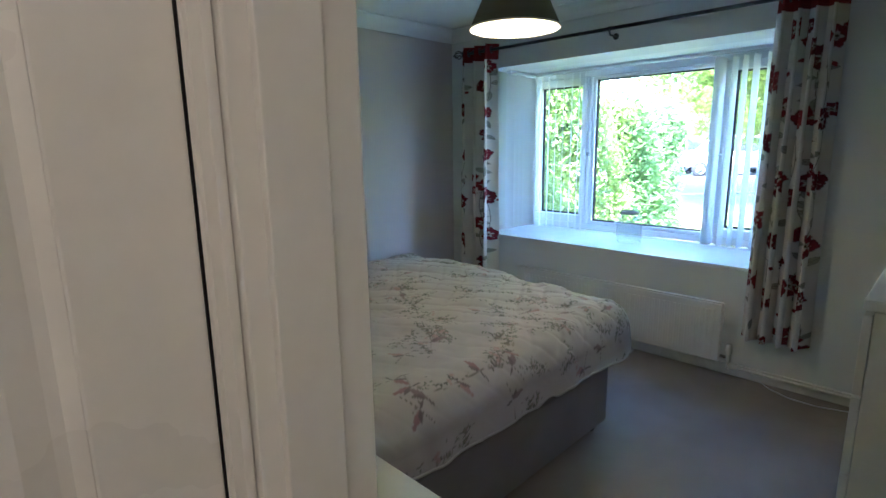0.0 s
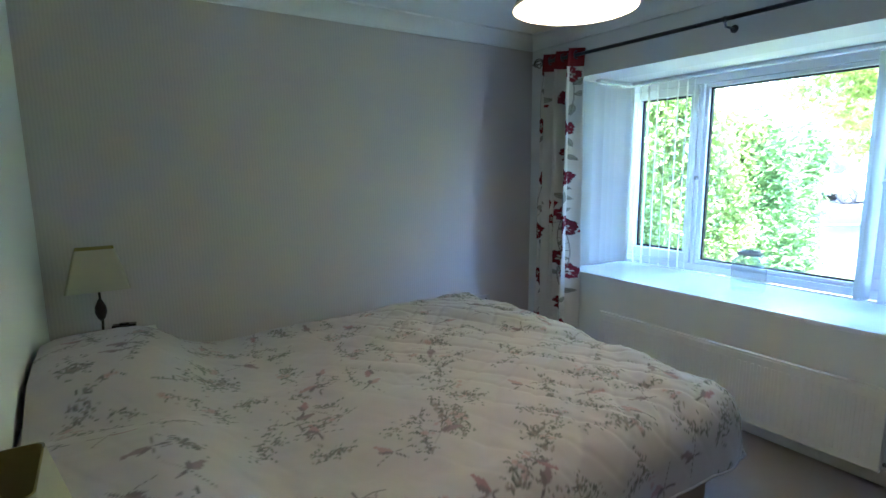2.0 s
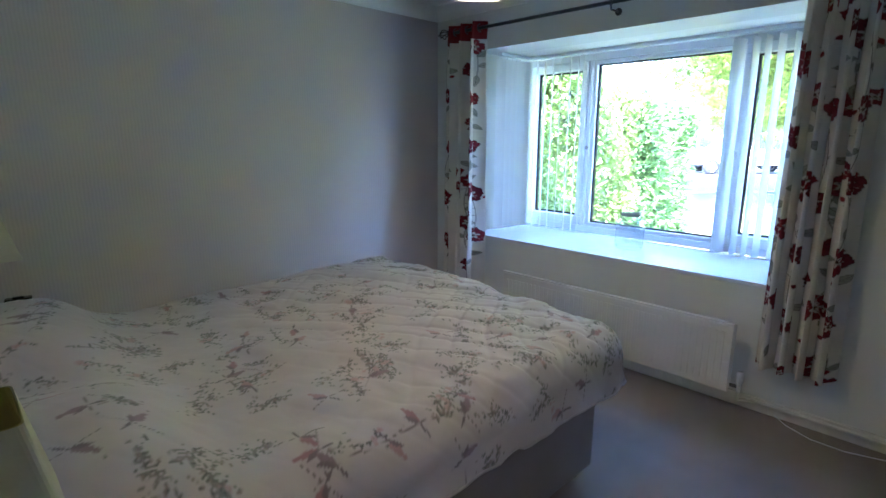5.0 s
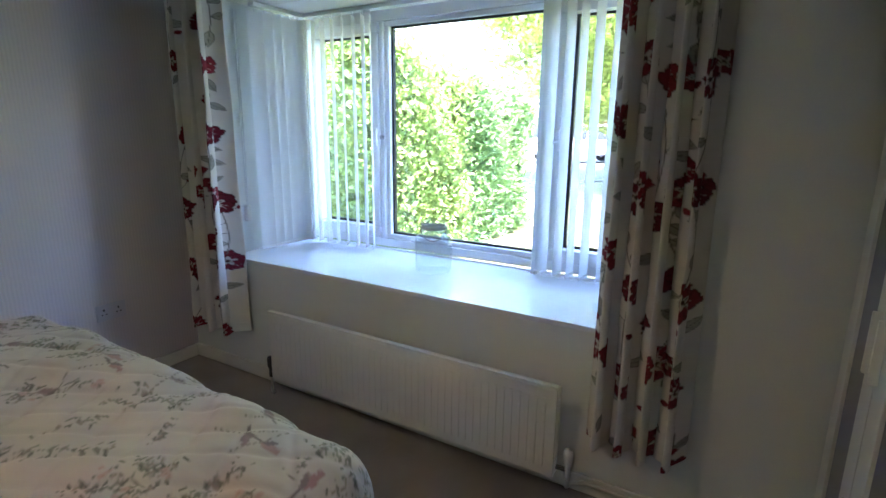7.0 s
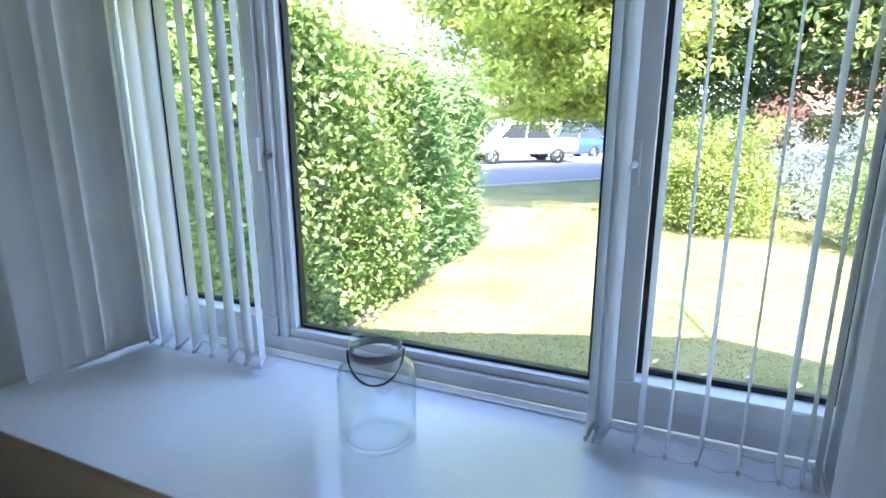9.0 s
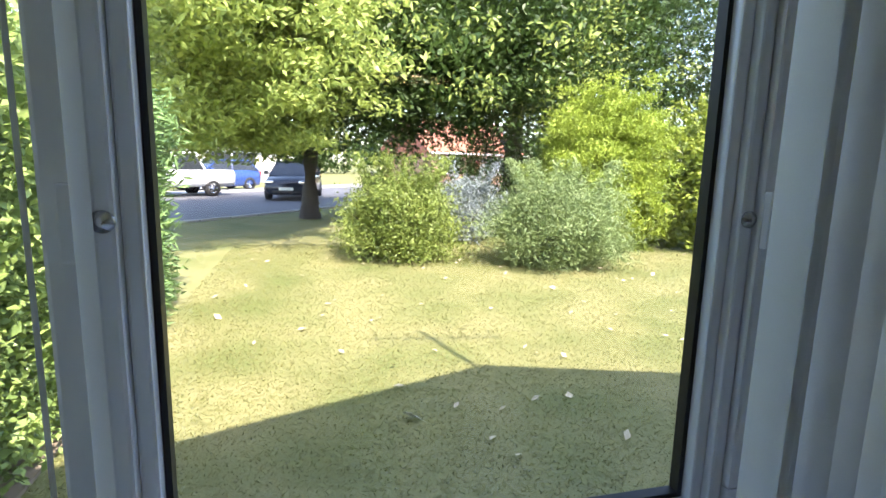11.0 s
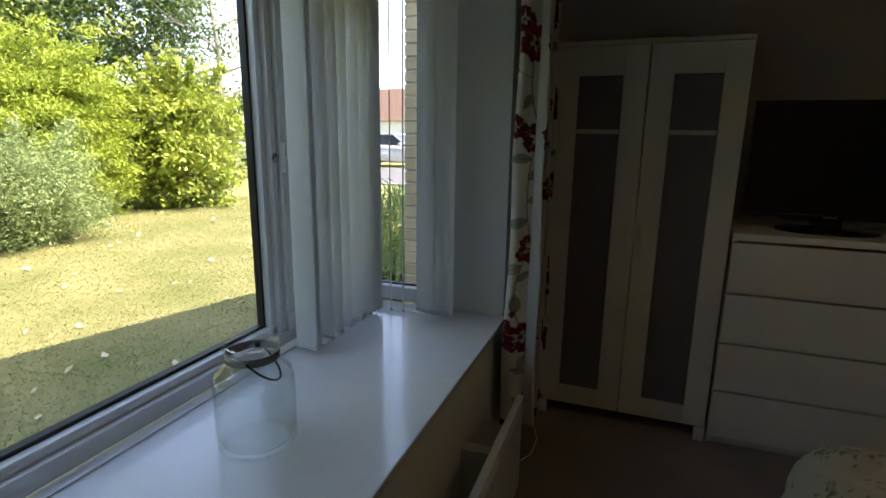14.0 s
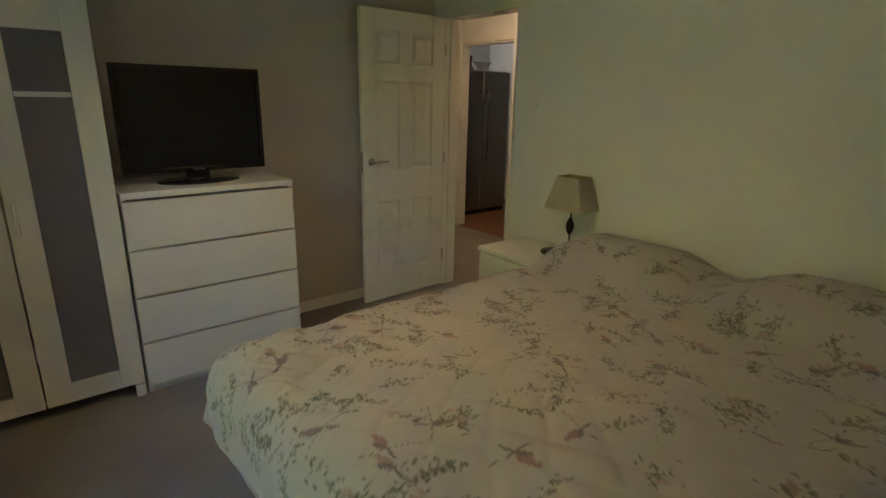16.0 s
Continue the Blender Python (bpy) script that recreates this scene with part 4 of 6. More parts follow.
blind("white vertical blind on the side light by the wardrobe", (3.36, 0.55, 1.966, 3.699, 0.594, 1.988), rside)
lside = [(x, 2.515, a) for x, a in ((3.38, -12), (3.445, -9), (3.505, -12), (3.56, -14), (3.61, -20), (3.645, -34), (3.67, -50), (3.688, -62))]
blind("white fabric vertical blind closed over the side light in the corner", (3.36, 2.494, 1.966, 3.699, 2.538, 1.988), lside)
cordset = thing("blind_cord", (0, 0, 0), "white blind cords with a tensioner on the bay reveal", "blind cord")
part("cord", tube([(3.315, 2.60, 1.955), (3.315, 2.602, 1.2), (3.316, 2.603, 0.93)], 0.0016, 6), M_UPVC, cordset)
part("cord", tube([(3.330, 2.60, 1.955), (3.328, 2.602, 1.2), (3.324, 2.603, 0.93)], 0.0016, 6), M_UPVC, cordset)
part("tensioner", box((3.305, 2.590, 0.85, 3.335, 2.6195, 0.94), bevel=0.006), M_RAD, cordset, "grey plastic cord tensioner")

# ---- wardrobe ----
WX0, WX1, WYF, WYB = 2.338, 3.118, -0.070, -0.555
ward = thing("wardrobe", (WX0, WYF, 0), "white two-door wardrobe with long frosted grey panels", "wardrobe")
W, D, H = WX1 - WX0, WYF - WYB, 1.80
part("side_panel", box((0, -D, 0.0, 0.018, -0.021, H - 0.019), bevel=0.002), M_FURN, ward)
part("side_panel", box((W - 0.018, -D, 0.0, W, -0.021, H - 0.019), bevel=0.002), M_FURN, ward)
part("top_panel", box((0, -D, H - 0.018, W, -0.001, H), bevel=0.002), M_FURN, ward)
part("bottom_panel", box((0.019, -D + 0.01, 0.08, W - 0.019, -0.022, 0.098), bevel=0.002), M_FURN, ward)
part("back_panel", box((0.019, -D + 0.001, 0.07, W - 0.019, -D + 0.006, H - 0.019)), M_FURN, ward)
part("foot", box((0.0, -0.0205, 0.0, 0.045, 0.0, 0.066), bevel=0.002), M_FURN, ward)
part("foot", box((W - 0.045, -0.0205, 0.0, W, 0.0, 0.066), bevel=0.002), M_FURN, ward)
for i in range(2):
    a = 0.003 + i * (W / 2)
    b = a + W / 2 - 0.006
    door = part("door", box((a, -0.020, 0.072, a + 0.098, 0.0, H - 0.022), (b - 0.098, -0.020, 0.072, b, 0.0, H - 0.022), (a + 0.098, -0.020, 0.072, b - 0.098, 0.0, 0.165), (a + 0.098, -0.020, H - 0.145, b - 0.098, 0.0, H - 0.022), bevel=0.002), M_FURN, ward, "white framed door")
    part("door_panel", box((a + 0.099, -0.014, 0.166, b - 0.099, -0.008, H - 0.146)), M_SMOKED, door, "frosted grey plastic panel")
    part("shelf", box((a + 0.02, -D + 0.03, 1.40, b - 0.02, -0.03, 1.418)), M_FURN, ward)
    part("panel_bar", box((a + 0.101, -0.0078, 1.405, b - 0.101, -0.0045, 1.425), bevel=0.001), M_FURN, door, "pale shelf edge behind the panel")
    hx = (a + 0.03) if i == 1 else (b - 0.03)
    part("handle", box((hx - 0.006, 0.001, 0.86, hx + 0.006, 0.020, 1.00), bevel=0.004), M_FURN, door, "slim white pull")

# ---- chest of drawers ----
CX0, CX1 = 1.533, 2.330
chest = thing("chest_of_drawers", (CX0, -0.060, 0), "plain white four-drawer chest beside the wardrobe", "chest of drawers")
W, D, H = CX1 - CX0, 0.485, 1.0
part("top", box((0, -D, H - 0.030, W, 0.002, H), bevel=0.003), M_FURN, chest)
part("side_panel", box((0, -D, 0.0, 0.020, -0.022, H - 0.031), bevel=0.002), M_FURN, chest)
part("side_panel", box((W - 0.020, -D, 0.0, W, -0.022, H - 0.031), bevel=0.002), M_FURN, chest)
part("plinth", box((0.021, -0.045, 0.0, W - 0.021, -0.030, 0.055), bevel=0.002), M_FURN, chest)
part("back_panel", box((0.021, -D + 0.001, 0.02, W - 0.021, -D + 0.006, H - 0.031)), M_FURN, chest)
for i in range(4):
    z = 0.045 + i * 0.2305
    d = part("drawer", box((0.002, -0.020, z, W - 0.002, 0.0, z + 0.2215), bevel=0.002), M_FURN, chest, "plain white drawer front")
    part("drawer_box", box((0.03, -0.40, z + 0.02, W - 0.03, -0.021, z + 0.18), bevel=0.002), M_FURN, d)

# ---- television ----
tv = thing("television", (1.945, -0.255, 1.0), "black flat-screen television on the chest, switched off", "television", turn=-1)
part("bezel", box(*frame_boxes(-0.335, 0.335, 0.055, 0.555, 0.022, -0.012, 0.022, "x"), bevel=0.004), M_PLASTIC_BLACK, tv, "glossy black bezel")
part("screen", box((-0.314, 0.006, 0.076, 0.314, 0.012, 0.534)), M_SCREEN, tv, "dark screen")
part("back_cover", box((-0.328, -0.045, 0.065, 0.328, -0.013, 0.548), bevel=0.015), M_PLASTIC_BLACK, tv)
part("neck", box((-0.055, -0.025, 0.012, 0.055, 0.004, 0.070), bevel=0.004), M_PLASTIC_BLACK, tv)
part("foot", lathe([(0.0, 0.0), (0.195, 0.0), (0.2, 0.004), (0.19, 0.011), (0.0, 0.016)], 48, cap=False), M_PLASTIC_BLACK, tv, "oval gloss black foot", True).scale = (1, 0.55, 1)
part("logo", box((-0.028, 0.0221, 0.062, 0.028, 0.0228, 0.068)), M_CHROME, tv, "small pale maker's mark")

# ---- panelled doors ----
def panelled_door(name, at, turn, width, height, label, handle_u, both=True):
    """A six-panel moulded door leaf; its hinge is the local origin, its width runs along x."""
    d = thing(name, at, label, "door", turn=turn)
    th = 0.036
    m, s = 0.105, 0.095
    cw = (width - 2 * m - s) / 2
    cols = [(m, m + cw), (m + cw + s, width - m)]
    rows = [(0.20, 0.72), (0.93, 1.52), (1.63, height - 0.12)]
    bars = [(0, -th, 0, m, 0, height), (width - m, -th, 0, width, 0, height)]
    zs = [0] + [z for r in rows for z in r] + [height]
    for k in range(0, len(zs), 2):
        bars.append((m, -th, zs[k], width - m, 0, zs[k + 1]))
    for a, b in rows:
        bars.append((m + cw, -th, a, m + cw + s, 0, b))
    leaf = part("leaf", box(*bars, bevel=0.003), M_TRIM, d)
    for ca, cb in cols:
        for ra, rb in rows:
            bm = bmesh.new()
            rings = []
            for inset, y in ((0.0, -0.002), (0.012, -0.011), (0.022, -0.011), (0.045, -0.004)):
                rings.append([bm.verts.new((x, y, z)) for x, z in ((ca + inset, ra + inset), (cb - inset, ra + inset), (cb - inset, rb - inset), (ca + inset, rb - inset))])
            for p, q in zip(rings, rings[1:]):
                for k in range(4):
                    bm.faces.new((p[k], p[(k + 1) % 4], q[(k + 1) % 4], q[k]))
            bm.faces.new(rings[-1])
            dup = bmesh.ops.duplicate(bm, geom=bm.verts[:] + bm.edges[:] + bm.faces[:])
            for v in [g for g in dup["geom"] if isinstance(g, bmesh.types.BMVert)]:
                v.co.y = -th - v.co.y
            bmesh.ops.recalc_face_normals(bm, faces=bm.faces[:])
            part("panel", bm, M_TRIM, leaf)
    for side in ((0, 1), (-th, -1)):
        y, sg = side
        h = part("door_handle", lathe([(0.0, 0.0), (0.025, 0.0), (0.025, 0.006), (0.010, 0.009), (0.009, 0.040), (0.0, 0.041)], 24, cap=False), M_CHROME, d, "satin chrome lever handle", True)
        h.matrix_local = pose(handle_u, y, 1.0, -90 * sg, 0, 0)
        dirn = -1 if handle_u > width / 2 else 1
        lv = part("lever", tube([(handle_u, y + sg * 0.034, 1.0), (handle_u + dirn * 0.03, y + sg * 0.042, 1.001), (handle_u + dirn * 0.07, y + sg * 0.043, 1.003), (handle_u + dirn * 0.115, y + sg * 0.040, 0.998)], 0.0085, 10, taper=0.006), M_CHROME, d, "", True)
    part("latch_plate", box((width + 0.0002, -0.029, 0.93, width + 0.0018, -0.007, 1.07)), M_CHROME, d, "brass latch plate")
    for z in (0.25, 1.0, 1.75):
        part("hinge", tube([(-0.004, 0.006, z - 0.04), (-0.004, 0.006, z + 0.04)], 0.0055, 8), M_CHROME, d)
    return d


panelled_door("door_1", (X0 + 0.010, DY0 + 0.032, 0.012), 1.5, 0.690, 1.955, "white six-panel bedroom door standing open against the wall", 0.63)
tagged(bpy.data.objects["door_1"], kind="structure")
panelled_door("door_2", (-0.712, 0.325, 0.012), 0, 0.745, 1.955, "closed white six-panel door at the end of the hall", 0.07)
tagged(bpy.data.objects["door_2"], kind="structure")

# ---- hall and the kitchen beyond ----
KX, KY1, KY0 = -1.26, -1.14, -1.93
setting("wall_hall_end", box((-1.26, 0.335, 0, -0.739, 0.47, ZC), (-0.739, 0.335, 1.995, HX, 0.47, ZC)), M_WALL, "pale wall at the end of the hall")
setting("door_frame", box((-0.739, 0.285, 0, -0.716, 0.36, 1.995), (-0.716, 0.285, 1.972, 0.030, 0.36, 1.995), bevel=0.003), M_TRIM, "white painted door frame in the hall")
# added black strip: the deep shade of the door gap as a surface
setting("door_seal", box((0.0365, 0.297, 0, 0.0485, 0.36, 1.97)), M_BLACK, "black strip added for the shade in the gap of the hall door")
setting("cupboard_back", box((-0.9, 0.9, 0, HX, 0.95, ZC)), M_WALL, "plain wall behind the hall door")
setting("wall_hall_west", box((KX - 0.1, KY1, 0, KX, 0.47, ZC), (KX - 0.1, -3.2, 0, KX, KY0, ZC), (KX - 0.1, KY0, 2.0, KX, KY1, ZC)), M_WALL, "pale hall wall with the kitchen doorway")
setting("wall_hall_east", box((HX, -3.2, 0, X0, Y0 - 0.151, ZC)), M_WALL, "pale hall wall")
setting("wall_hall_south", box((-2.9, -3.3, 0, X0, -3.2, ZC)), M_WALL, "pale wall closing the hall and kitchen")
setting("wall_kitchen_west", box((-3.0, -3.2, 0, -2.9, 0.47, ZC)), M_WALL, "kitchen wall")
setting("wall_kitchen_north", box((-2.9, 0.0, 0, KX - 0.1, 0.1, ZC)), M_WALL, "kitchen wall")
setting("kitchen_architrave", box((KX + 0.002, KY1 - 0.005, 0, KX + 0.02, KY1 + 0.07, 2.06), (KX + 0.002, KY0 - 0.07, 0, KX + 0.02, KY0 + 0.005, 2.06), (KX + 0.002, KY0 + 0.005, 1.99, KX + 0.02, KY1 - 0.005, 2.06), bevel=0.004), M_TRIM, "white architrave of the kitchen doorway")
setting("kitchen_lining", box((KX - 0.1, KY1 - 0.022, 0, KX + 0.001, KY1 - 0.0005, 1.99), (KX - 0.1, KY0 + 0.0005, 0, KX + 0.001, KY0 + 0.022, 1.99), (KX - 0.1, KY0 + 0.022, 1.97, KX + 0.001, KY1 - 0.022, 1.99), bevel=0.003), M_TRIM, "white lining of the kitchen doorway")
kfloor = setting("kitchen_floor", box((-2.9, -3.2, 0.001, KX - 0.02, 0.0, 0.004)), M_WOODFLOOR, "warm oak laminate kitchen floor")
fridge = thing("fridge_freezer", (-1.88, -2.22, 0), "tall stainless steel two-door fridge freezer", "fridge")
part("body", box((-0.455, -0.66, 0.03, 0.455, -0.062, 1.76), bevel=0.006), M_STEEL, fridge)
for a, b, hx in ((-0.453, -0.003, -0.045), (0.003, 0.453, 0.045)):
    d = part("door", box((a, -0.060, 0.06, b, 0.0, 1.75), bevel=0.012, seg=3), M_STEEL, fridge, "brushed steel door")
    part("handle", tube([(hx, 0.0, 0.68), (hx, 0.045, 0.70), (hx, 0.05, 0.74), (hx, 0.05, 1.46), (hx, 0.045, 1.50), (hx, 0.0, 1.52)], 0.012, 12), M_CHROME, d, "long bar handle", True)
part("kick_plate", box((-0.45, -0.05, 0.0, 0.45, -0.02, 0.055)), M_BLACK, fridge)
basket = thing("storage_basket", (-1.72, -2.50, 1.762), "brown storage basket on top of the fridge", "basket")
part("body", lathe([(0.10, 0.0), (0.14, 0.02), (0.16, 0.16), (0.165, 0.165), (0.155, 0.165), (0.135, 0.03), (0.0, 0.02)], 24, cap=False), mat("wicker", (0.22, 0.10, 0.04), 0.8, var=0.3, scale=30, fine=150, bump=0.8), basket, "", True)
bowl = thing("mixing_bowl", (-2.02, -2.44, 1.762), "white bowl on top of the fridge", "bowl")
part("body", lathe([(0.05, 0.0), (0.06, 0.01), (0.13, 0.10), (0.135, 0.105), (0.125, 0.10), (0.055, 0.02), (0.0, 0.015)], 28, cap=False), M_UPVC, bowl, "", True)
hall_lamp = thing("hall_light", (-0.55, -0.75, ZC - 0.001), "round frosted ceiling light in the hall, lit", "ceiling light")
part("diffuser", lathe([(0.14, -0.02), (0.13, -0.06), (0.08, -0.09), (0.0, -0.1)], 32, cap=False), mat("lit_diffuser", (0.8, 0.7, 0.55), 0.4, bump=0.0, emission=((1.0, 0.70, 0.42), 0.8)), hall_lamp, "glowing opal glass", True)
part("base", lathe([(0.15, 0.0), (0.15, -0.02), (0.14, -0.024)], 32), M_UPVC, hall_lamp, "", True)
hl = new("hall_ceiling_light", bpy.data.lights.new("hall_ceiling_light", "POINT"))
hl.data.energy, hl.data.color, hl.data.shadow_soft_size = 0.125, (1.0, 0.78, 0.56), 0.1
hl.location = (-0.55, -0.75, ZC - 0.22)
kitchen_window = thing("strip_light", (-2.15, -3.199, 2.0), "bright strip light on the kitchen wall", "light")
part("tube", box((-0.2, 0, 0, 0.2, 0.03, 0.05), bevel=0.006), mat("lit_tube", (0.9, 0.9, 0.9), 0.4, bump=0.0, emission=((0.9, 0.95, 1.0), 0.8)), kitchen_window, "glowing white strip")

# ---- switch, sockets ----
sw = thing("light_switch", (X0, 0.385, 1.395), "small pale double light switch beside the doorway", "light switch")
part("plate", box((0.0003, -0.043, -0.043, 0.009, 0.043, 0.043), bevel=0.003), M_RAD, sw)
for y in (-0.018, 0.018):
    part("rocker", box((0.0092, y - 0.009, -0.017, 0.013, y + 0.009, 0.017), bevel=0.0015), M_RAD, sw)
# greyer than the switch, so the socket contrasts little with the wallpaper
M_GREYPLASTIC = mat("grey_plastic", (0.50, 0.48, 0.50), 0.5, var=0.06)
so = thing("wall_socket", (2.73, Y1, 0.42), "white double socket low on the papered wall", "socket")
part("plate", box((-0.073, -0.009, -0.043, 0.073, -0.0003, 0.043), bevel=0.003), M_GREYPLASTIC, so)
for x in (-0.036, 0.036):
    part("pin_holes", box((x - 0.004, -0.0096, 0.008, x + 0.004, -0.0091, 0.02), (x - 0.014, -0.0096, -0.012, x - 0.006, -0.0091, -0.006), (x + 0.006, -0.0096, -0.012, x + 0.014, -0.0091, -0.006)), M_BLACK, so)
    part("rocker", box((x - 0.022, -0.0125, 0.026, x - 0.010, -0.0092, 0.038), bevel=0.001), M_GREYPLASTIC, so)
cable = thing("cable", (0, 0, 0), "thin white aerial cable trailing on the carpet", "cable")
part("lead", tube([(3.14, -0.15, 0.004), (3.12, 0.05, 0.004), (3.07, 0.20, 0.004), (3.075, 0.33, 0.004), (3.13, 0.44, 0.005), (3.165, 0.50, 0.02)], 0.003, 8), M_UPVC, cable, "", True)

# ---- outdoors: ground, roads ----
def sheet_bm(x0, y0, x1, y1, z, step):
    bm = bmesh.new()
    nx, ny = int((x1 - x0) / step), int((y1 - y0) / step)
    bmesh.ops.create_grid(bm, x_segments=nx, y_segments=ny, size=0.5)
    for v in bm.verts:
        v.co = (x0 + (v.co.x + 0.5) * (x1 - x0), y0 + (v.co.y + 0.5) * (y1 - y0), z)
    return bm


setting("ground", box((-700, -700, GROUND - 0.6, 700, 700, GROUND)), M_LAWN, "mown lawn, worn yellow in places, reaching into the distance")


def strip(name, a, b, width, material, label, z=0.004):
    """A flat strip from a to b lying to the left of that line."""
    a, b = Vector((*a, 0)), Vector((*b, 0))
    d = (b - a).normalized()
    n = Vector((-d.y, d.x, 0)) * width
    bm = bmesh.new()
    lo = [bm.verts.new(p + Vector((0, 0, GROUND - 0.05))) for p in (a, b, b + n, a + n)]
    hi = [bm.verts.new(p + Vector((0, 0, GROUND + z))) for p in (a, b, b + n, a + n)]
    bm.faces.new(hi)
    for k in range(4):
        bm.faces.new((lo[k], lo[(k + 1) % 4], hi[(k + 1) % 4], hi[k]))
    bmesh.ops.recalc_face_normals(bm, faces=bm.faces[:])
    return setting(name, bm, material, label)


def kerb_line(a, b, label):
    a, b = Vector((*a, GROUND)), Vector((*b, GROUND))
    d = (b - a)
    n = int(d.length / 0.915)
    holder = new("kerb")
    tagged(holder, label, kind="structure")
    bm = box((-0.4535, -0.06, -0.05, 0.4535, 0.06, 0.055), bevel=0.012)
    me = bpy.data.meshes.new("kerb_stone")
    bm.to_mesh(me)
    bm.free()
    me.materials.append(M_KERB)
    ang = math.degrees(math.atan2(d.y, d.x))
    for k in range(n):
        p = a + d * ((k + 0.5) / n)
        shared("kerb_stone", me, holder, pose(p.x, p.y, p.z, 0, 0, ang))


E1, E2 = (8.0, 11.6), (36.0, -11.8)
strip("road", E1, E2, 8.2, M_ASPHALT, "sunlit grey asphalt road beyond the lawn")
kerb_line(E1, (24.5, -2.2), "row of concrete kerb stones along the lawn")
strip("road", (60.0, -11.6), (-10.0, -11.6), 7.0, M_ASPHALT, "asphalt side road past the house", 0.008)
kerb_line((20.0, -11.5), (2.0, -11.5), "concrete kerb stones beside the side road")
strip("pavement", (13.2, 17.9), (41.2, -5.5), 1.8, M_KERB, "pale concrete footway across the road", 0.05)
setting("flower_bed", box((4.2, 3.05, GROUND - 0.05, 6.3, 4.4, GROUND + 0.02)), M_SOIL, "dry bare soil under the hedge")


# ---- foliage ----
def leaf_cloud(name, C, size, material, parent, up=0.6, aspect=0.5, seed=0, droop=None, label=""):
    """Many small folded leaves, one mesh: each leaf is two triangles about its centre."""
    rng = np.random.default_rng(seed)
    n = len(C)
    N = rng.normal(size=(n, 3)) + np.array([0, 0, up * 2])
    N /= np.linalg.norm(N, axis=1, keepdims=True)
    A = rng.normal(size=(n, 3))
    if droop is not None:
        A = A * 0.5 + np.array(droop)
    A -= N * np.sum(A * N, axis=1, keepdims=True)
    A /= np.linalg.norm(A, axis=1, keepdims=True) + 1e-9
    B = np.cross(N, A)
    s = size * rng.uniform(0.65, 1.3, (n, 1))
    P = np.stack([C - A * s * 0.5, C + B * s * aspect * 0.5 + N * s * 0.08, C + A * s * 0.5, C - B * s * aspect * 0.5 + N * s * 0.08], axis=1)
    idx = np.arange(n)[:, None] * 4
    tris = np.concatenate([idx + np.array([[0, 1, 2]]), idx + np.array([[0, 2, 3]])], axis=1).reshape(-1, 3)
    me = bpy.data.meshes.new(name)
    me.vertices.add(n * 4)
    me.vertices.foreach_set("co", P.reshape(-1).astype(np.float32))
    me.loops.add(len(tris) * 3)
    me.loops.foreach_set("vertex_index", tris.reshape(-1).astype(np.int32))
    me.polygons.add(len(tris))
    me.polygons.foreach_set("loop_start", np.arange(0, len(tris) * 3, 3, dtype=np.int32))
    me.update(calc_edges=True)
    me.materials.append(material)
    ob = new(name, me)
    if parent:
        ob.parent = parent
    return tagged(ob, label)


def clumps(center, radii, n_clump, per, sigma, seed, shell=0.55, floor=None, flat=0.6):
    """Leaf centres gathered in clumps, most of them near the outside of an ellipsoid."""
    rng = np.random.default_rng(seed)
    d = rng.normal(size=(n_clump, 3))
    d /= np.linalg.norm(d, axis=1, keepdims=True)
    r = rng.uniform(shell, 1.0, (n_clump, 1)) ** 0.7 * (1 + 0.12 * rng.normal(size=(n_clump, 1)))
    th, ph = np.arctan2(d[:, 1:2], d[:, 0:1]), np.arcsin(d[:, 2:3])
    r = r * (1 + 0.11 * np.sin(3 * th + 4 * ph + seed) + 0.08 * np.sin(7 * th - 5 * ph + 2 * seed) * np.cos(ph))
    K = np.array(center) + d * r * np.array(radii)
    C = (K[:, None, :] + rng.normal(size=(n_clump, per, 3)) * np.array([sigma, sigma, sigma * flat])).reshape(-1, 3)
    if floor is not None:
        C = C[C[:, 2] > floor]
    return C


def box_clumps(x0, y0, z0, x1, y1, z1, n_clump, per, sigma, seed, rise=0.2):
    """Leaf centres over the outside of a clipped hedge."""
    rng = np.random.default_rng(seed)
    K = rng.uniform(0, 1, (n_clump, 3))
    pick = rng.random(n_clump)
    K[pick < 0.55, 1] = rng.beta(1, 6, (pick < 0.55).sum())
    K[(pick >= 0.55) & (pick < 0.75), 2] = 1 - rng.beta(1, 6, ((pick >= 0.55) & (pick < 0.75)).sum())
    K[pick >= 0.85, 0] = 1 - rng.beta(1, 6, (pick >= 0.85).sum())
    C = np.array([x0, y0, z0]) + K * np.array([x1 - x0, y1 - y0, z1 - z0])
    wave = 0.10 * np.sin(C[:, 0] * 5.3 + C[:, 1] * 2.1) + 0.07 * np.sin(C[:, 0] * 11.7 + 1.0)
    C[:, 2] += K[:, 2] * (wave + rise * (1 - K[:, 0]))
    C[:, 1] -= 0.16 * np.sin(C[:, 0] * 4.1 + C[:, 2] * 2.0) * K[:, 2] * (1 - K[:, 1])
    C = (C[:, None, :] + rng.normal(size=(n_clump, per, 3)) * sigma).reshape(-1, 3)
    return C[C[:, 2] > GROUND + 0.02]


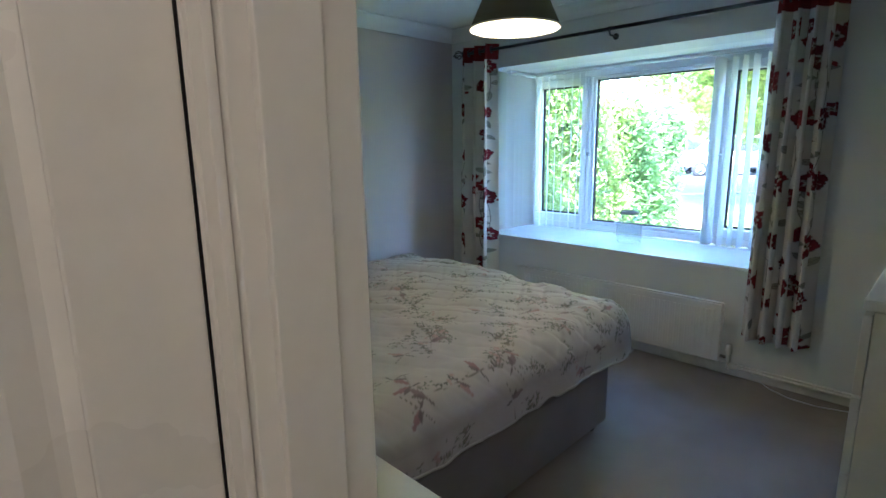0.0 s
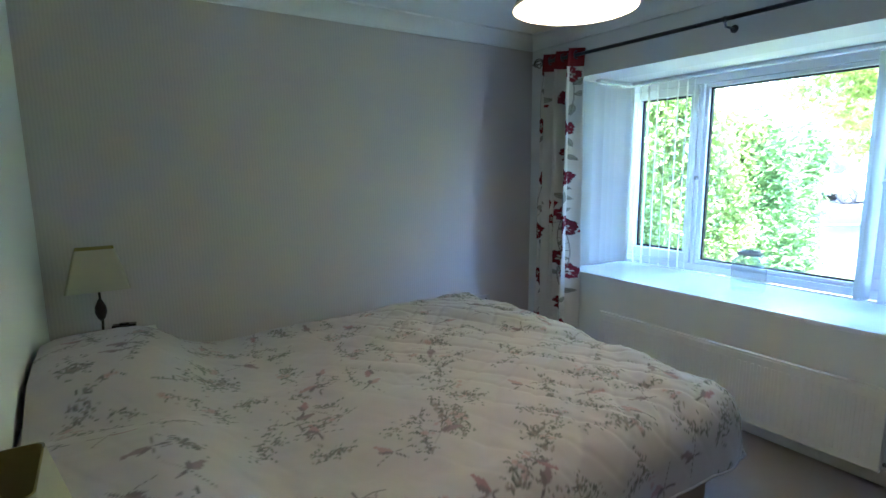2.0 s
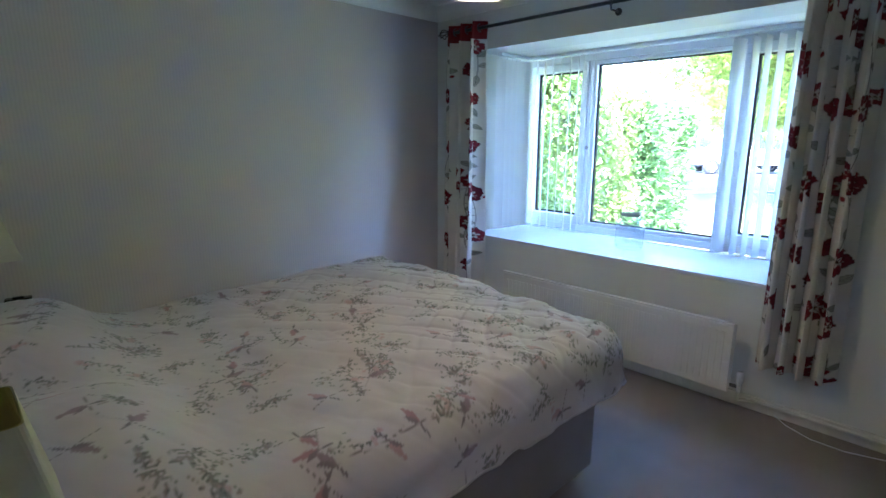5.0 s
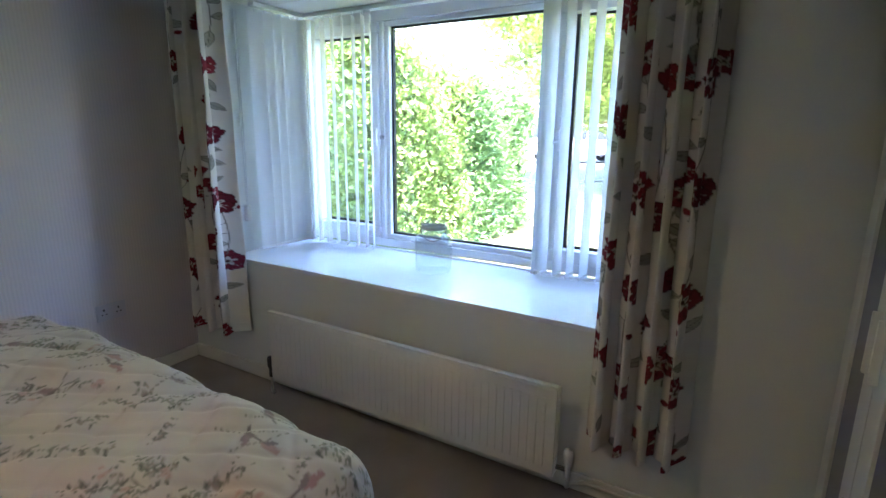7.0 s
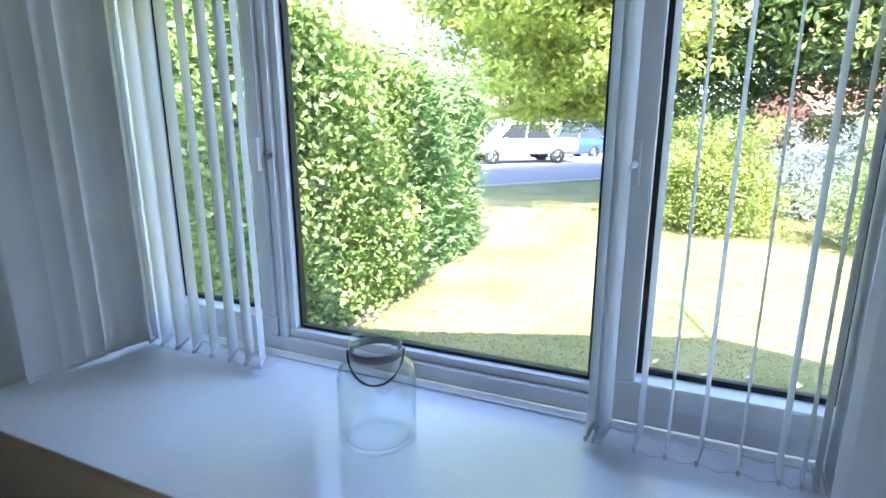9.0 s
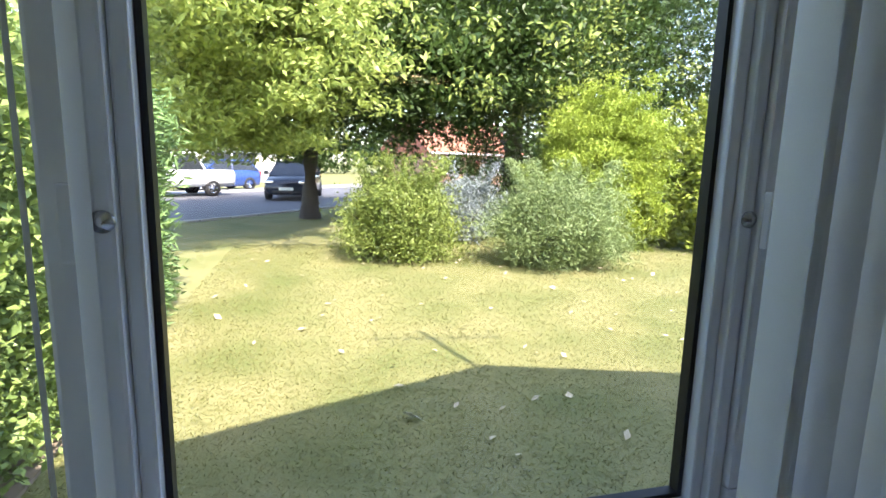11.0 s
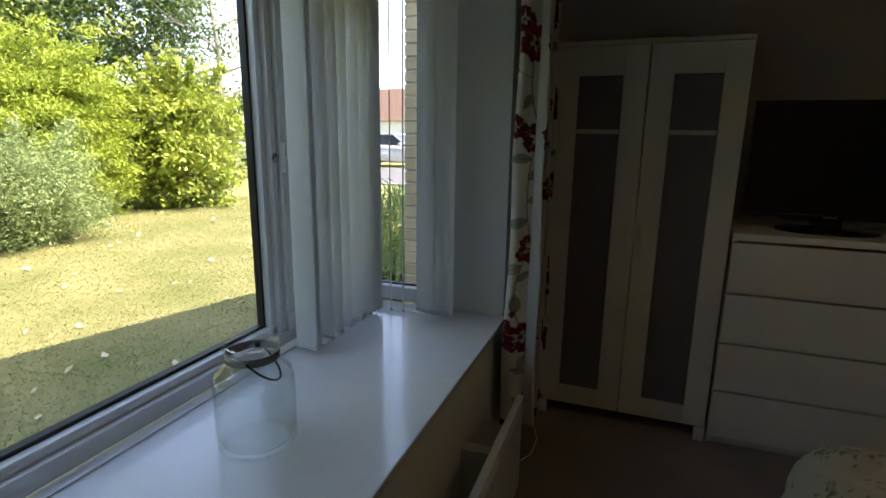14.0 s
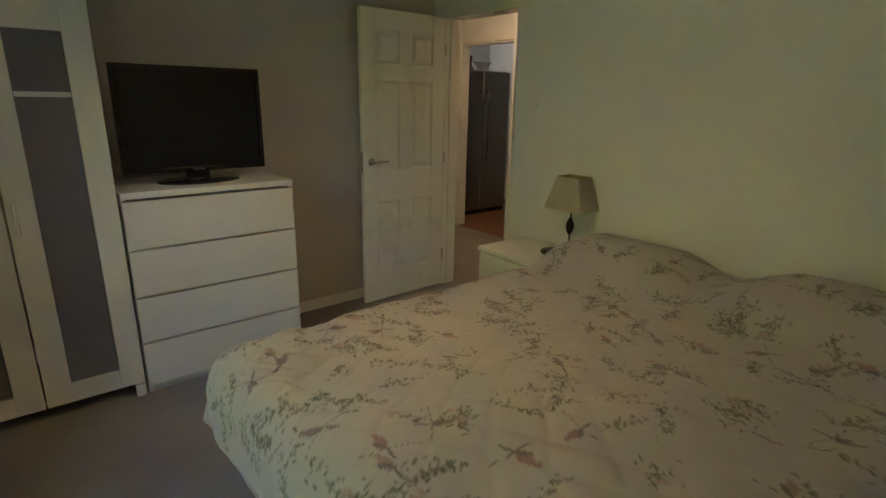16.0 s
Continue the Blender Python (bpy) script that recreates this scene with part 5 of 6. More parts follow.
def limbs(base, height, spread, radius, n, seed, lean=(0, 0), fork=0.3):
    """A tapered trunk with limbs that fork from it."""
    rng = np.random.default_rng(seed)
    bm = bmesh.new()
    bx, by = base
    top = (bx + lean[0], by + lean[1], GROUND + height)
    trunk = [(bx + lean[0] * s ** 2 + 0.06 * math.sin(s * 7), by + lean[1] * s ** 2 + 0.06 * math.cos(s * 5), GROUND - 0.1 + (height + 0.1) * s) for s in [k / 9 for k in range(10)]]
    tube(trunk, radius, 12, bm, taper=radius * 0.25)
    flare = [(trunk[0][0], trunk[0][1], GROUND - 0.1), (trunk[0][0], trunk[0][1], GROUND + 0.35)]
    tube(flare, radius * 1.35, 12, bm, taper=radius * 0.97)
    for k in range(n):
        s = fork + (0.95 - fork) * (k + rng.uniform(0, 0.8)) / n
        i = min(8, int(s * 9))
        p = Vector(trunk[i])
        a = k * 2.4 + rng.uniform(-0.4, 0.4)
        L = spread * rng.uniform(0.6, 1.0) * (1.15 - s * 0.5)
        pts = [p + Vector((math.cos(a) * L * q, math.sin(a) * L * q, L * (0.55 * q - 0.25 * q * q) + rng.uniform(-0.05, 0.05))) for q in [j / 5 for j in range(6)]]
        tube(pts, radius * 0.42 * (1.1 - s * 0.6), 8, bm, taper=radius * 0.06)
        for j in (2, 3, 4):
            b = a + rng.uniform(-1.2, 1.2)
            q = [pts[j] + Vector((math.cos(b) * L * 0.4 * w, math.sin(b) * L * 0.4 * w, L * 0.22 * w)) for w in (0, 0.5, 1.0)]
            tube(q, radius * 0.13, 6, bm, taper=radius * 0.03)
    return bm


def tree(at, label, trunk_bm, bark, clouds):
    t = thing("tree", (0, 0, 0), label, "tree")
    part("trunk", trunk_bm, bark, t, "", True)
    for C, size, material, kw in clouds:
        leaf_cloud("crown", C, size, material, t, **kw)
    return t


near = clumps((13.9, 3.1, 5.1), (4.2, 2.9, 3.7), 900, 105, 0.27, 11, 0.5, 1.55, 0.32)
skirt = clumps((15.4, 3.5, 3.3), (2.9, 2.9, 1.9), 330, 105, 0.28, 13, 0.35, 1.30, 0.32)
# inner crown: its shade is put in as a darker leaf colour
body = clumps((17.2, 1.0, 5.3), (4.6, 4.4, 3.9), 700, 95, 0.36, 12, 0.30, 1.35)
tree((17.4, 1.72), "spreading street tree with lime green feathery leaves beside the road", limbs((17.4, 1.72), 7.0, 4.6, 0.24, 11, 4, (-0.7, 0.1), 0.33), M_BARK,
     [(np.concatenate([near, skirt]), 0.145, M_LIME, dict(up=0.6, aspect=0.40, seed=1, label="lime green outer leaves")), (body, 0.16, M_DARKLEAF, dict(up=0.4, aspect=0.45, seed=2, label="inner leaves with their shade put into a dark green"))])
dark = clumps((18.2, -4.6, 6.2), (5.4, 4.8, 4.2), 760, 80, 0.42, 21, 0.35, 1.9)
low = clumps((16.0, -2.2, 3.9), (3.2, 3.9, 2.0), 330, 90, 0.38, 22, 0.3, 1.7)
right = clumps((17.4, -8.8, 5.2), (3.6, 3.4, 3.6), 420, 80, 0.36, 24, 0.35, 1.6)
# tips in the lime leaf colour, painting sunlight onto the dark crown
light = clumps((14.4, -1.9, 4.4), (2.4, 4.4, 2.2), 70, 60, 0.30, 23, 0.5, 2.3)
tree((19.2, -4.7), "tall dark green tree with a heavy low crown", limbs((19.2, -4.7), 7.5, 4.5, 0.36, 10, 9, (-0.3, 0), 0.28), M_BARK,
     [(np.concatenate([dark, low, right]), 0.14, M_DARKLEAF, dict(up=0.4, aspect=0.5, seed=3)), (light, 0.15, M_LIME, dict(up=0.5, aspect=0.42, seed=4, label="lime green tips, sunlight put into their colour"))])
thin = clumps((14.3, -9.9, 4.2), (1.9, 1.9, 2.2), 170, 40, 0.28, 31, 0.3, 1.6)
tree((13.9, -9.7), "slender pale-barked tree with sparse small leaves", limbs((13.9, -9.7), 5.6, 2.2, 0.13, 9, 14, (0.4, -0.2), 0.25), M_BARK_PALE,
     [(thin, 0.085, M_GREYGREEN, dict(up=0.3, aspect=0.4, seed=5))])


def shrub(label, center, radii, n_clump, per, sigma, leaf_size, material, seed, twig=M_BARK, up=0.5, aspect=0.45, shell=0.45, droop=None, flat=0.7, shoots=0):
    s = thing("shrub", (center[0], center[1], GROUND), label, "shrub")
    rng = np.random.default_rng(seed + 50)
    bm = bmesh.new()
    for k in range(14):
        a, L = rng.uniform(0, 6.28), rng.uniform(0.55, 0.92)
        pts = [(math.cos(a) * radii[0] * L * q ** 1.3, math.sin(a) * radii[1] * L * q ** 1.3, -0.05 + (center[2] + radii[2] * 0.6) * q * (1 - 0.3 * L)) for q in [j / 5 for j in range(6)]]
        tube(pts, 0.028, 6, bm, taper=0.006)
    part("stems", bm, twig, s, "", True)
    C = clumps((0, 0, center[2]), radii, n_clump, per, sigma, seed, shell, 0.01, flat)
    for k in range(shoots):
        a = rng.uniform(0, 6.28)
        p = np.array([math.cos(a) * radii[0] * 0.6, math.sin(a) * radii[1] * 0.6, center[2] + radii[2] * 0.75])
        d = np.array([math.cos(a) * 0.25, math.sin(a) * 0.25, 0.45])
        C = np.concatenate([C, p + d * rng.uniform(0, 1, (90, 1)) + rng.normal(size=(90, 3)) * 0.035])
    leaf_cloud("leaves", C, leaf_size, material, s, up, aspect, seed, droop)
    return s


shrub("loose mid-green garden shrub with upright shoots on the lawn", (11.2, 0.38, 0.62), (0.84, 0.92, 0.74), 230, 150, 0.16, 0.054, M_MIDGREEN, 41, shell=0.25, shoots=30)
shrub("feathery grey-green shrub on the lawn", (10.35, -1.95, 0.62), (0.96, 1.04, 0.72), 330, 150, 0.14, 0.056, M_GREYGREEN, 42, aspect=0.3, shell=0.3, shoots=30)
shrub("small silver-leaved shrub behind the others", (12.9, -1.15, 0.55), (0.65, 0.72, 0.75), 150, 60, 0.10, 0.06, M_SILVER, 43, shoots=5)
shrub("tall golden conifer behind the shrubs", (12.1, -3.75, 1.35), (1.10, 1.30, 1.55), 760, 130, 0.12, 0.085, M_GOLD, 44, aspect=0.25, flat=0.5, up=0.2, droop=(-0.5, 0.2, 0.4))
shrub("bright yellow-green broadleaf bush", (11.4, -5.85, 1.20), (0.98, 1.12, 1.52), 400, 60, 0.14, 0.12, M_YELLOWGREEN, 45, shoots=14)
shrub("low dark green hedge under the trees", (15.4, -3.0, 0.80), (1.3, 3.2, 1.15), 520, 60, 0.16, 0.08, M_DARKLEAF, 46)
shrub("upright grassy plant beside the brick pier", (4.75, -1.75, 0.40), (0.42, 0.60, 0.62), 90, 60, 0.09, 0.10, M_HEDGE, 47, aspect=0.14, up=0.1, droop=(0, 0, 1.4))

hedge = thing("hedge", (0, 0, 0), "dense broadleaf hedge with fresh green leaves beside the bay", "hedge")
leaf_cloud("leaves", box_clumps(4.45, 3.15, GROUND, 6.9, 4.5, 1.95, 2000, 60, 0.085, 51, 0.35), 0.058, M_HEDGE, hedge, 0.5, 0.55, 51)
bm = bmesh.new()
rng = np.random.default_rng(52)
for k in range(26):
    x, y = rng.uniform(4.6, 6.7), rng.uniform(3.4, 4.3)
    tube([(x, y, GROUND - 0.05), (x + rng.normal(0, 0.1), y - 0.1, 0.8), (x + rng.normal(0, 0.2), y - 0.15, 2.2)], 0.025, 6, bm, taper=0.006)
part("stems", bm, M_BARK, hedge, "", True)
conifer = thing("hedge", (0, 0, 0), "clipped blue-green conifer hedge running down the lawn", "hedge")
leaf_cloud("sprays", box_clumps(6.75, 3.30, GROUND, 8.85, 4.6, 1.72, 1900, 70, 0.10, 53, 0.15), 0.115, M_CONIFER, conifer, 0.2, 0.22, 53, (0.2, -1.0, 0.2))
bm = bmesh.new()
for k in range(12):
    x, y = 6.9 + k * 0.19, 3.95
    tube([(x, y, GROUND - 0.05), (x, y, 1.0), (x, y, 1.95)], 0.05, 7, bm, taper=0.01)
part("stems", bm, M_BARK, conifer, "", True)

# distant trees close the view
rng = np.random.default_rng(61)
K = []
for k in range(46):
    a = radians(-78 + 165 * k / 45 + rng.uniform(-1, 1))
    R = rng.uniform(62, 85)
    c = (4 + R * math.cos(a), R * math.sin(a), rng.uniform(2.2, 4.0))
    K.append(clumps(c, (4.5, 4.5, rng.uniform(2.6, 4.6)), 60, 30, 0.7, 100 + k, 0.3, GROUND))
far = leaf_cloud("distant_trees", np.concatenate(K), 0.55, M_DARKLEAF, None, 0.4, 0.6, 62)
tagged(far, "belt of far trees and garden hedges behind the houses", "trees", kind="stuff")

# lawn blades and fallen leaves
def lawn_blades(n, seed):
    rng = np.random.default_rng(seed)
    x = 4.2 + 8.6 * rng.random(n) ** 1.25
    y = rng.uniform(-7.5, 3.1, n)
    h = rng.uniform(0.006, 0.022, n)
    a = rng.uniform(0, 2 * np.pi, n)
    w = 0.0035 + 0.0015 * rng.random(n)
    lx, ly = rng.normal(0, 0.022, n), rng.normal(0, 0.022, n)
    base = np.stack([x, y, np.full(n, GROUND)], axis=1)
    side = np.stack([np.cos(a) * w, np.sin(a) * w, np.zeros(n)], axis=1)
    tip = base + np.stack([lx, ly, h], axis=1)
    P = np.stack([base - side, base + side, tip], axis=1).reshape(-1, 3)
    me = bpy.data.meshes.new("grass")
    me.vertices.add(n * 3)
    me.vertices.foreach_set("co", P.reshape(-1).astype(np.float32))
    me.loops.add(n * 3)
    me.loops.foreach_set("vertex_index", np.arange(n * 3, dtype=np.int32))
    me.polygons.add(n)
    me.polygons.foreach_set("loop_start", np.arange(0, n * 3, 3, dtype=np.int32))
    me.update(calc_edges=True)
    me.materials.append(M_BLADE)
    return tagged(new("grass", me), "short mown grass blades on the lawn", "grass", kind="stuff")


lawn_blades(230000, 71)
rng = np.random.default_rng(72)
C = np.stack([rng.uniform(4.6, 12, 150), rng.uniform(-6, 2.9, 150), np.full(150, GROUND + 0.028)], axis=1)
fl = leaf_cloud("fallen_leaves", C, 0.075, M_FALLEN, None, 1.5, 0.6, 73)
tagged(fl, "pale dry leaves scattered over the lawn", "leaves", kind="stuff")
petal = leaf_cloud("fallen_leaf", np.array([[5.89, 1.21, GROUND + 0.03]]), 0.16, mat("pale_leaf", (0.7, 0.68, 0.6), 0.7, var=0.1), None, 2.0, 0.5, 3)
tagged(petal, "large pale leaf lying on the lawn", "leaf")

# ---- this house from outside: gable, roof, aerial, pier ----
RX, RYc, RZ = 3.60, -0.30, 3.93
G = 0.44
bm = bmesh.new()
for sgn, edge in ((1, 3.75), (-1, -5.2)):
    yy = edge
    zz = RZ - G * abs(yy - RYc)
    v = [bm.verts.new(p) for p in ((RX, RYc, RZ), (-9, RYc, RZ), (-9, yy, zz), (RX, yy, zz), (RX, RYc, RZ - 0.16), (-9, RYc, RZ - 0.16), (-9, yy, zz - 0.16), (RX, yy, zz - 0.16))]
    for f in ((0, 1, 2, 3), (7, 6, 5, 4), (0, 3, 7, 4), (1, 5, 6, 2), (3, 2, 6, 7)):
        bm.faces.new([v[i] for i in f])
bmesh.ops.recalc_face_normals(bm, faces=bm.faces[:])
setting("roof", bm, M_TILE, "brown tiled gable roof of the bungalow")
bm = bmesh.new()
v = [bm.verts.new(p) for p in ((3.47, -5.0, ZC + 0.101), (3.47, 4.2, ZC + 0.101), (3.47, RYc, RZ - 0.17), (3.35, -5.0, ZC + 0.101), (3.35, 4.2, ZC + 0.101), (3.35, RYc, RZ - 0.17))]
for f in ((0, 1, 2), (5, 4, 3), (0, 3, 4, 1), (1, 4, 5, 2), (2, 5, 3, 0)):
    bm.faces.new([v[i] for i in f])
setting("gable_wall", bm, M_RENDER, "plain gable above the bay")
aerial = thing("tv_aerial", (3.35, RYc, RZ - 0.10), "metal television aerial on the ridge", "aerial")
part("mast", tube([(0, 0, 0), (0, 0, 1.55)], 0.02, 8), M_STEEL, aerial)
part("boom", tube([(-0.1, -0.62, 1.35), (0.05, 0.55, 1.35)], 0.012, 6), M_STEEL, aerial)
for k in range(9):
    y = -0.58 + 0.13 * k
    part("element", tube([(-0.16 + 0.01 * k, y, 1.36), (0.14 + 0.01 * k, y, 1.36)], 0.006, 5), M_STEEL, aerial)

pier = setting("brick_pier", box((3.485, -0.84, GROUND - 0.1, 4.105, -0.612, 2.30)), M_MORTAR, "buff brick pier of the porch beside the bay")
for k in range(2):
    me = bpy.data.meshes.new("brick")
    L = (0.2125, 0.1025)[k]
    bm = box((-L / 2, -0.006, -0.0325, L / 2, 0.012, 0.0325), bevel=0.004, seg=1)
    bm.to_mesh(me)
    bm.free()
    me.materials.append(M_BRICK)
    if k == 0:
        STRETCHER = me
    else:
        HEADER = me
rng = random.Random(4)
for c in range(32):
    z = GROUND + 0.04 + c * 0.075
    x = 4.110
    first = True
    while x > 3.60:
        me, L = (HEADER, 0.1025) if (first and c % 2) else (STRETCHER, 0.2125)
        first = False
        shared("brick", me, pier, pose(x - L / 2, -0.612 + rng.uniform(-0.002, 0.002), z, rng.uniform(-0.6, 0.6), 0, rng.uniform(-0.6, 0.6)))
        x -= L + 0.0105

# ---- houses across the road ----
M_WINDARK = mat("dark_window", (0.03, 0.035, 0.04), 0.08, var=0.2, scale=1, bump=0.0)
M_GREENDOOR = mat("painted_door", (0.25, 0.05, 0.04), 0.4, var=0.1)


def house(at, turn, w, d, h, pitch, wall_m, roof_m, label):
    t = thing("house", at, label, "house", "houses across the road", turn)
    part("wall", box((-w / 2, -d / 2, 0, w / 2, d / 2, h)), wall_m, t)
    rise = d / 2 * pitch
    bm = bmesh.new()
    o = 0.35
    v = [bm.verts.new(p) for p in ((-w / 2 - o, -d / 2 - o, h - o * pitch), (w / 2 + o, -d / 2 - o, h - o * pitch), (w / 2 + o, d / 2 + o, h - o * pitch), (-w / 2 - o, d / 2 + o, h - o * pitch), (-w / 2 - o, 0, h + rise), (w / 2 + o, 0, h + rise))]
    for f in ((0, 1, 5, 4), (2, 3, 4, 5), (0, 4, 3), (1, 2, 5), (3, 2, 1, 0)):
        bm.faces.new([v[i] for i in f])
    roof = part("roof", bm, roof_m, t)
    part("chimney", box((w * 0.2, -0.3, h + rise * 0.6, w * 0.2 + 0.8, 0.3, h + rise + 0.9), bevel=0.02), M_REDBRICK, roof)
    part("gutter", tube([(-w / 2 - o, -d / 2 - o - 0.05, h - o * pitch - 0.02), (w / 2 + o, -d / 2 - o - 0.05, h - o * pitch - 0.02)], 0.06, 8), M_UPVC, t)
    for x0, x1 in ((-w * 0.42, -w * 0.2), (w * 0.12, w * 0.38)):
        win = part("window", box((x0, -d / 2 - 0.03, 0.9, x1, -d / 2 + 0.02, 2.0)), M_WINDARK, t)
        part("frame", box(*frame_boxes(x0 - 0.03, x1 + 0.03, 0.87, 2.03, 0.08, -d / 2 - 0.06, -d / 2 - 0.031, "x"), ((x0 + x1) / 2 - 0.04, -d / 2 - 0.06, 0.95, (x0 + x1) / 2 + 0.04, -d / 2 - 0.031, 1.95)), M_UPVC, win)
    part("door", box((-w * 0.08, -d / 2 - 0.04, 0.05, w * 0.02, -d / 2 + 0.02, 2.05), bevel=0.01), M_GREENDOOR, t)
    return t


house((43.0, -8.8, GROUND), -74, 7.5, 8, 2.5, 0.62, M_REDBRICK, M_REDTILE, "pink brick bungalow with a red tiled roof")
house((41.0, 12.0, GROUND), -50, 14, 8, 2.7, 0.62, M_RENDER, M_TILE, "cream rendered bungalow with a brown roof")
house((21.5, -37.0, GROUND), -10, 15, 8, 2.6, 0.6, M_RENDER, M_TILE, "cream rendered bungalow with a low brown roof")
house((46.0, 30.0, GROUND), -60, 13, 8, 2.6, 0.6, M_RENDER, M_TILE, "cream rendered house further down the road")

# ---- parked cars ----
M_CARWHITE = mat("white_car_paint", (0.78, 0.79, 0.80), 0.15, var=0.03, scale=1, bump=0.0)
M_CARDARK = mat("dark_blue_car_paint", (0.018, 0.022, 0.032), 0.15, var=0.1, scale=1, bump=0.0)
M_CARSILVER = mat("silver_car_paint", (0.62, 0.63, 0.65), 0.22, metal=0.5, var=0.04, scale=1, bump=0.0)
M_CARBLUE = mat("blue_car_paint", (0.03, 0.07, 0.22), 0.2, var=0.1, scale=1, bump=0.0)
M_TYRE = mat("tyre", (0.016, 0.016, 0.017), 0.8, var=0.2, scale=20, bump=0.2)
M_TAIL = mat("red_lamp", (0.35, 0.012, 0.012), 0.2, var=0.05, bump=0.0)
M_PLATE = mat("number_plate", (0.75, 0.74, 0.66), 0.4, var=0.03, bump=0.0)


def car(at, turn, paint, label, profile, cabin, length=4.3, width=1.76, wheels=(-1.28, 1.32)):
    """Lofted from half sections: profile gives (x, sill, shoulder), cabin the glass house."""
    t = thing("car", at, label, "car", "parked cars", turn)
    bm = bmesh.new()
    rings = []
    for x, z0, z1, k in profile:
        w = width / 2 * k
        rings.append([bm.verts.new(p) for p in ((x, -w * 0.9, z0), (x, -w, z0 + 0.12), (x, -w, z1 - 0.16), (x, -w * 0.9, z1), (x, w * 0.9, z1), (x, w, z1 - 0.16), (x, w, z0 + 0.12), (x, w * 0.9, z0))])
    for a, b in zip(rings, rings[1:]):
        for i in range(8):
            bm.faces.new((a[i], a[(i + 1) % 8], b[(i + 1) % 8], b[i]))
    bm.faces.new(rings[0]), bm.faces.new(rings[-1])
    bmesh.ops.recalc_face_normals(bm, faces=bm.faces[:])
    part("body", bm, paint, t, "", True)
    (xa, za), (xb, zb), (xc, zc), (xd, zd) = cabin
    w0, w1 = width * 0.45, width * 0.36
    bm = bmesh.new()
    L = [bm.verts.new((x, -w, z)) for x, z, w in ((xa, za, w0), (xb, zb, w1), (xc, zc, w1), (xd, zd, w0))]
    R = [bm.verts.new((x, w, z)) for x, z, w in ((xa, za, w0), (xb, zb, w1), (xc, zc, w1), (xd, zd, w0))]
    bm.faces.new(L), bm.faces.new(R)
    for i in range(4):
        bm.faces.new((L[i], L[(i + 1) % 4], R[(i + 1) % 4], R[i]))
    bmesh.ops.recalc_face_normals(bm, faces=bm.faces[:])
    part("windows", bm, M_WINDARK, t, "dark glazing")
    roof = box((xb - 0.05, -w1 - 0.02, zb - 0.03, xc + 0.05, w1 + 0.02, zb + 0.05), bevel=0.03)
    part("roof", roof, paint, t, "", True)
    for x0, z0, x1, z1 in ((xa, za, xb, zb), (xd, zd, xc, zc), ((xa + xd) / 2, za, (xb + xc) / 2 + 0.05, zb)):
        for s in (-1, 1):
            part("pillar", tube([(x0, s * (w0 + 0.005), z0), (x1, s * (w1 + 0.005), z1)], 0.035, 6), paint, t)
    for x in wheels:
        for s in (-1, 1):
            wl = part("wheel", lathe([(0.20, -0.10), (0.30, -0.10), (0.325, -0.07), (0.325, 0.07), (0.30, 0.10), (0.20, 0.10)], 28, cap=False), M_TYRE, t, "black tyre", True)
            wl.matrix_local = pose(x, s * (width / 2 - 0.09), 0.325, 90, 0, 0)
            rim = bmesh.new()
            lathe([(0.0, 0.05), (0.05, 0.06), (0.205, 0.03), (0.215, 0.06), (0.215, -0.06)], 24, rim, cap=False)
            for q in range(5):
                a = 2 * math.pi * q / 5
                tube([(0.03 * math.cos(a), 0.03 * math.sin(a), 0.07), (0.2 * math.cos(a), 0.2 * math.sin(a), 0.075)], 0.022, 6, rim)
            r = part("rim", rim, M_CHROME, wl, "alloy wheel", True)
            r.matrix_local = pose(0, 0, 0, 180 if s > 0 else 0, 0, 0)
    f, b = profile[-1][0], profile[0][0]
    for s in (-1, 1):
        part("headlight", box((f - 0.14, s * 0.62 - 0.17, 0.62, f + 0.02, s * 0.62 + 0.17, 0.76), bevel=0.04), M_CHROME, t, "clear headlight", True)
        part("tail_light", box((b - 0.02, s * 0.68 - 0.11, 0.70, b + 0.12, s * 0.68 + 0.11, 0.95), bevel=0.03), M_TAIL, t, "red tail light", True)
        part("mirror", box((xd - 0.35, s * (width / 2 + 0.10) - 0.09, 0.95, xd - 0.22, s * (width / 2 + 0.10) + 0.09, 1.10), bevel=0.03), paint, t, "", True)
    part("front_plate", box((f + 0.012, -0.26, 0.40, f + 0.03, 0.26, 0.51)), M_PLATE, t, "pale number plate")
    part("rear_plate", box((b - 0.03, -0.26, 0.62, b - 0.012, 0.26, 0.73)), M_PLATE, t, "pale number plate")
    part("grille", box((f - 0.02, -0.5, 0.30, f + 0.011, 0.5, 0.39), bevel=0.01), M_BLACK, t)
    return t


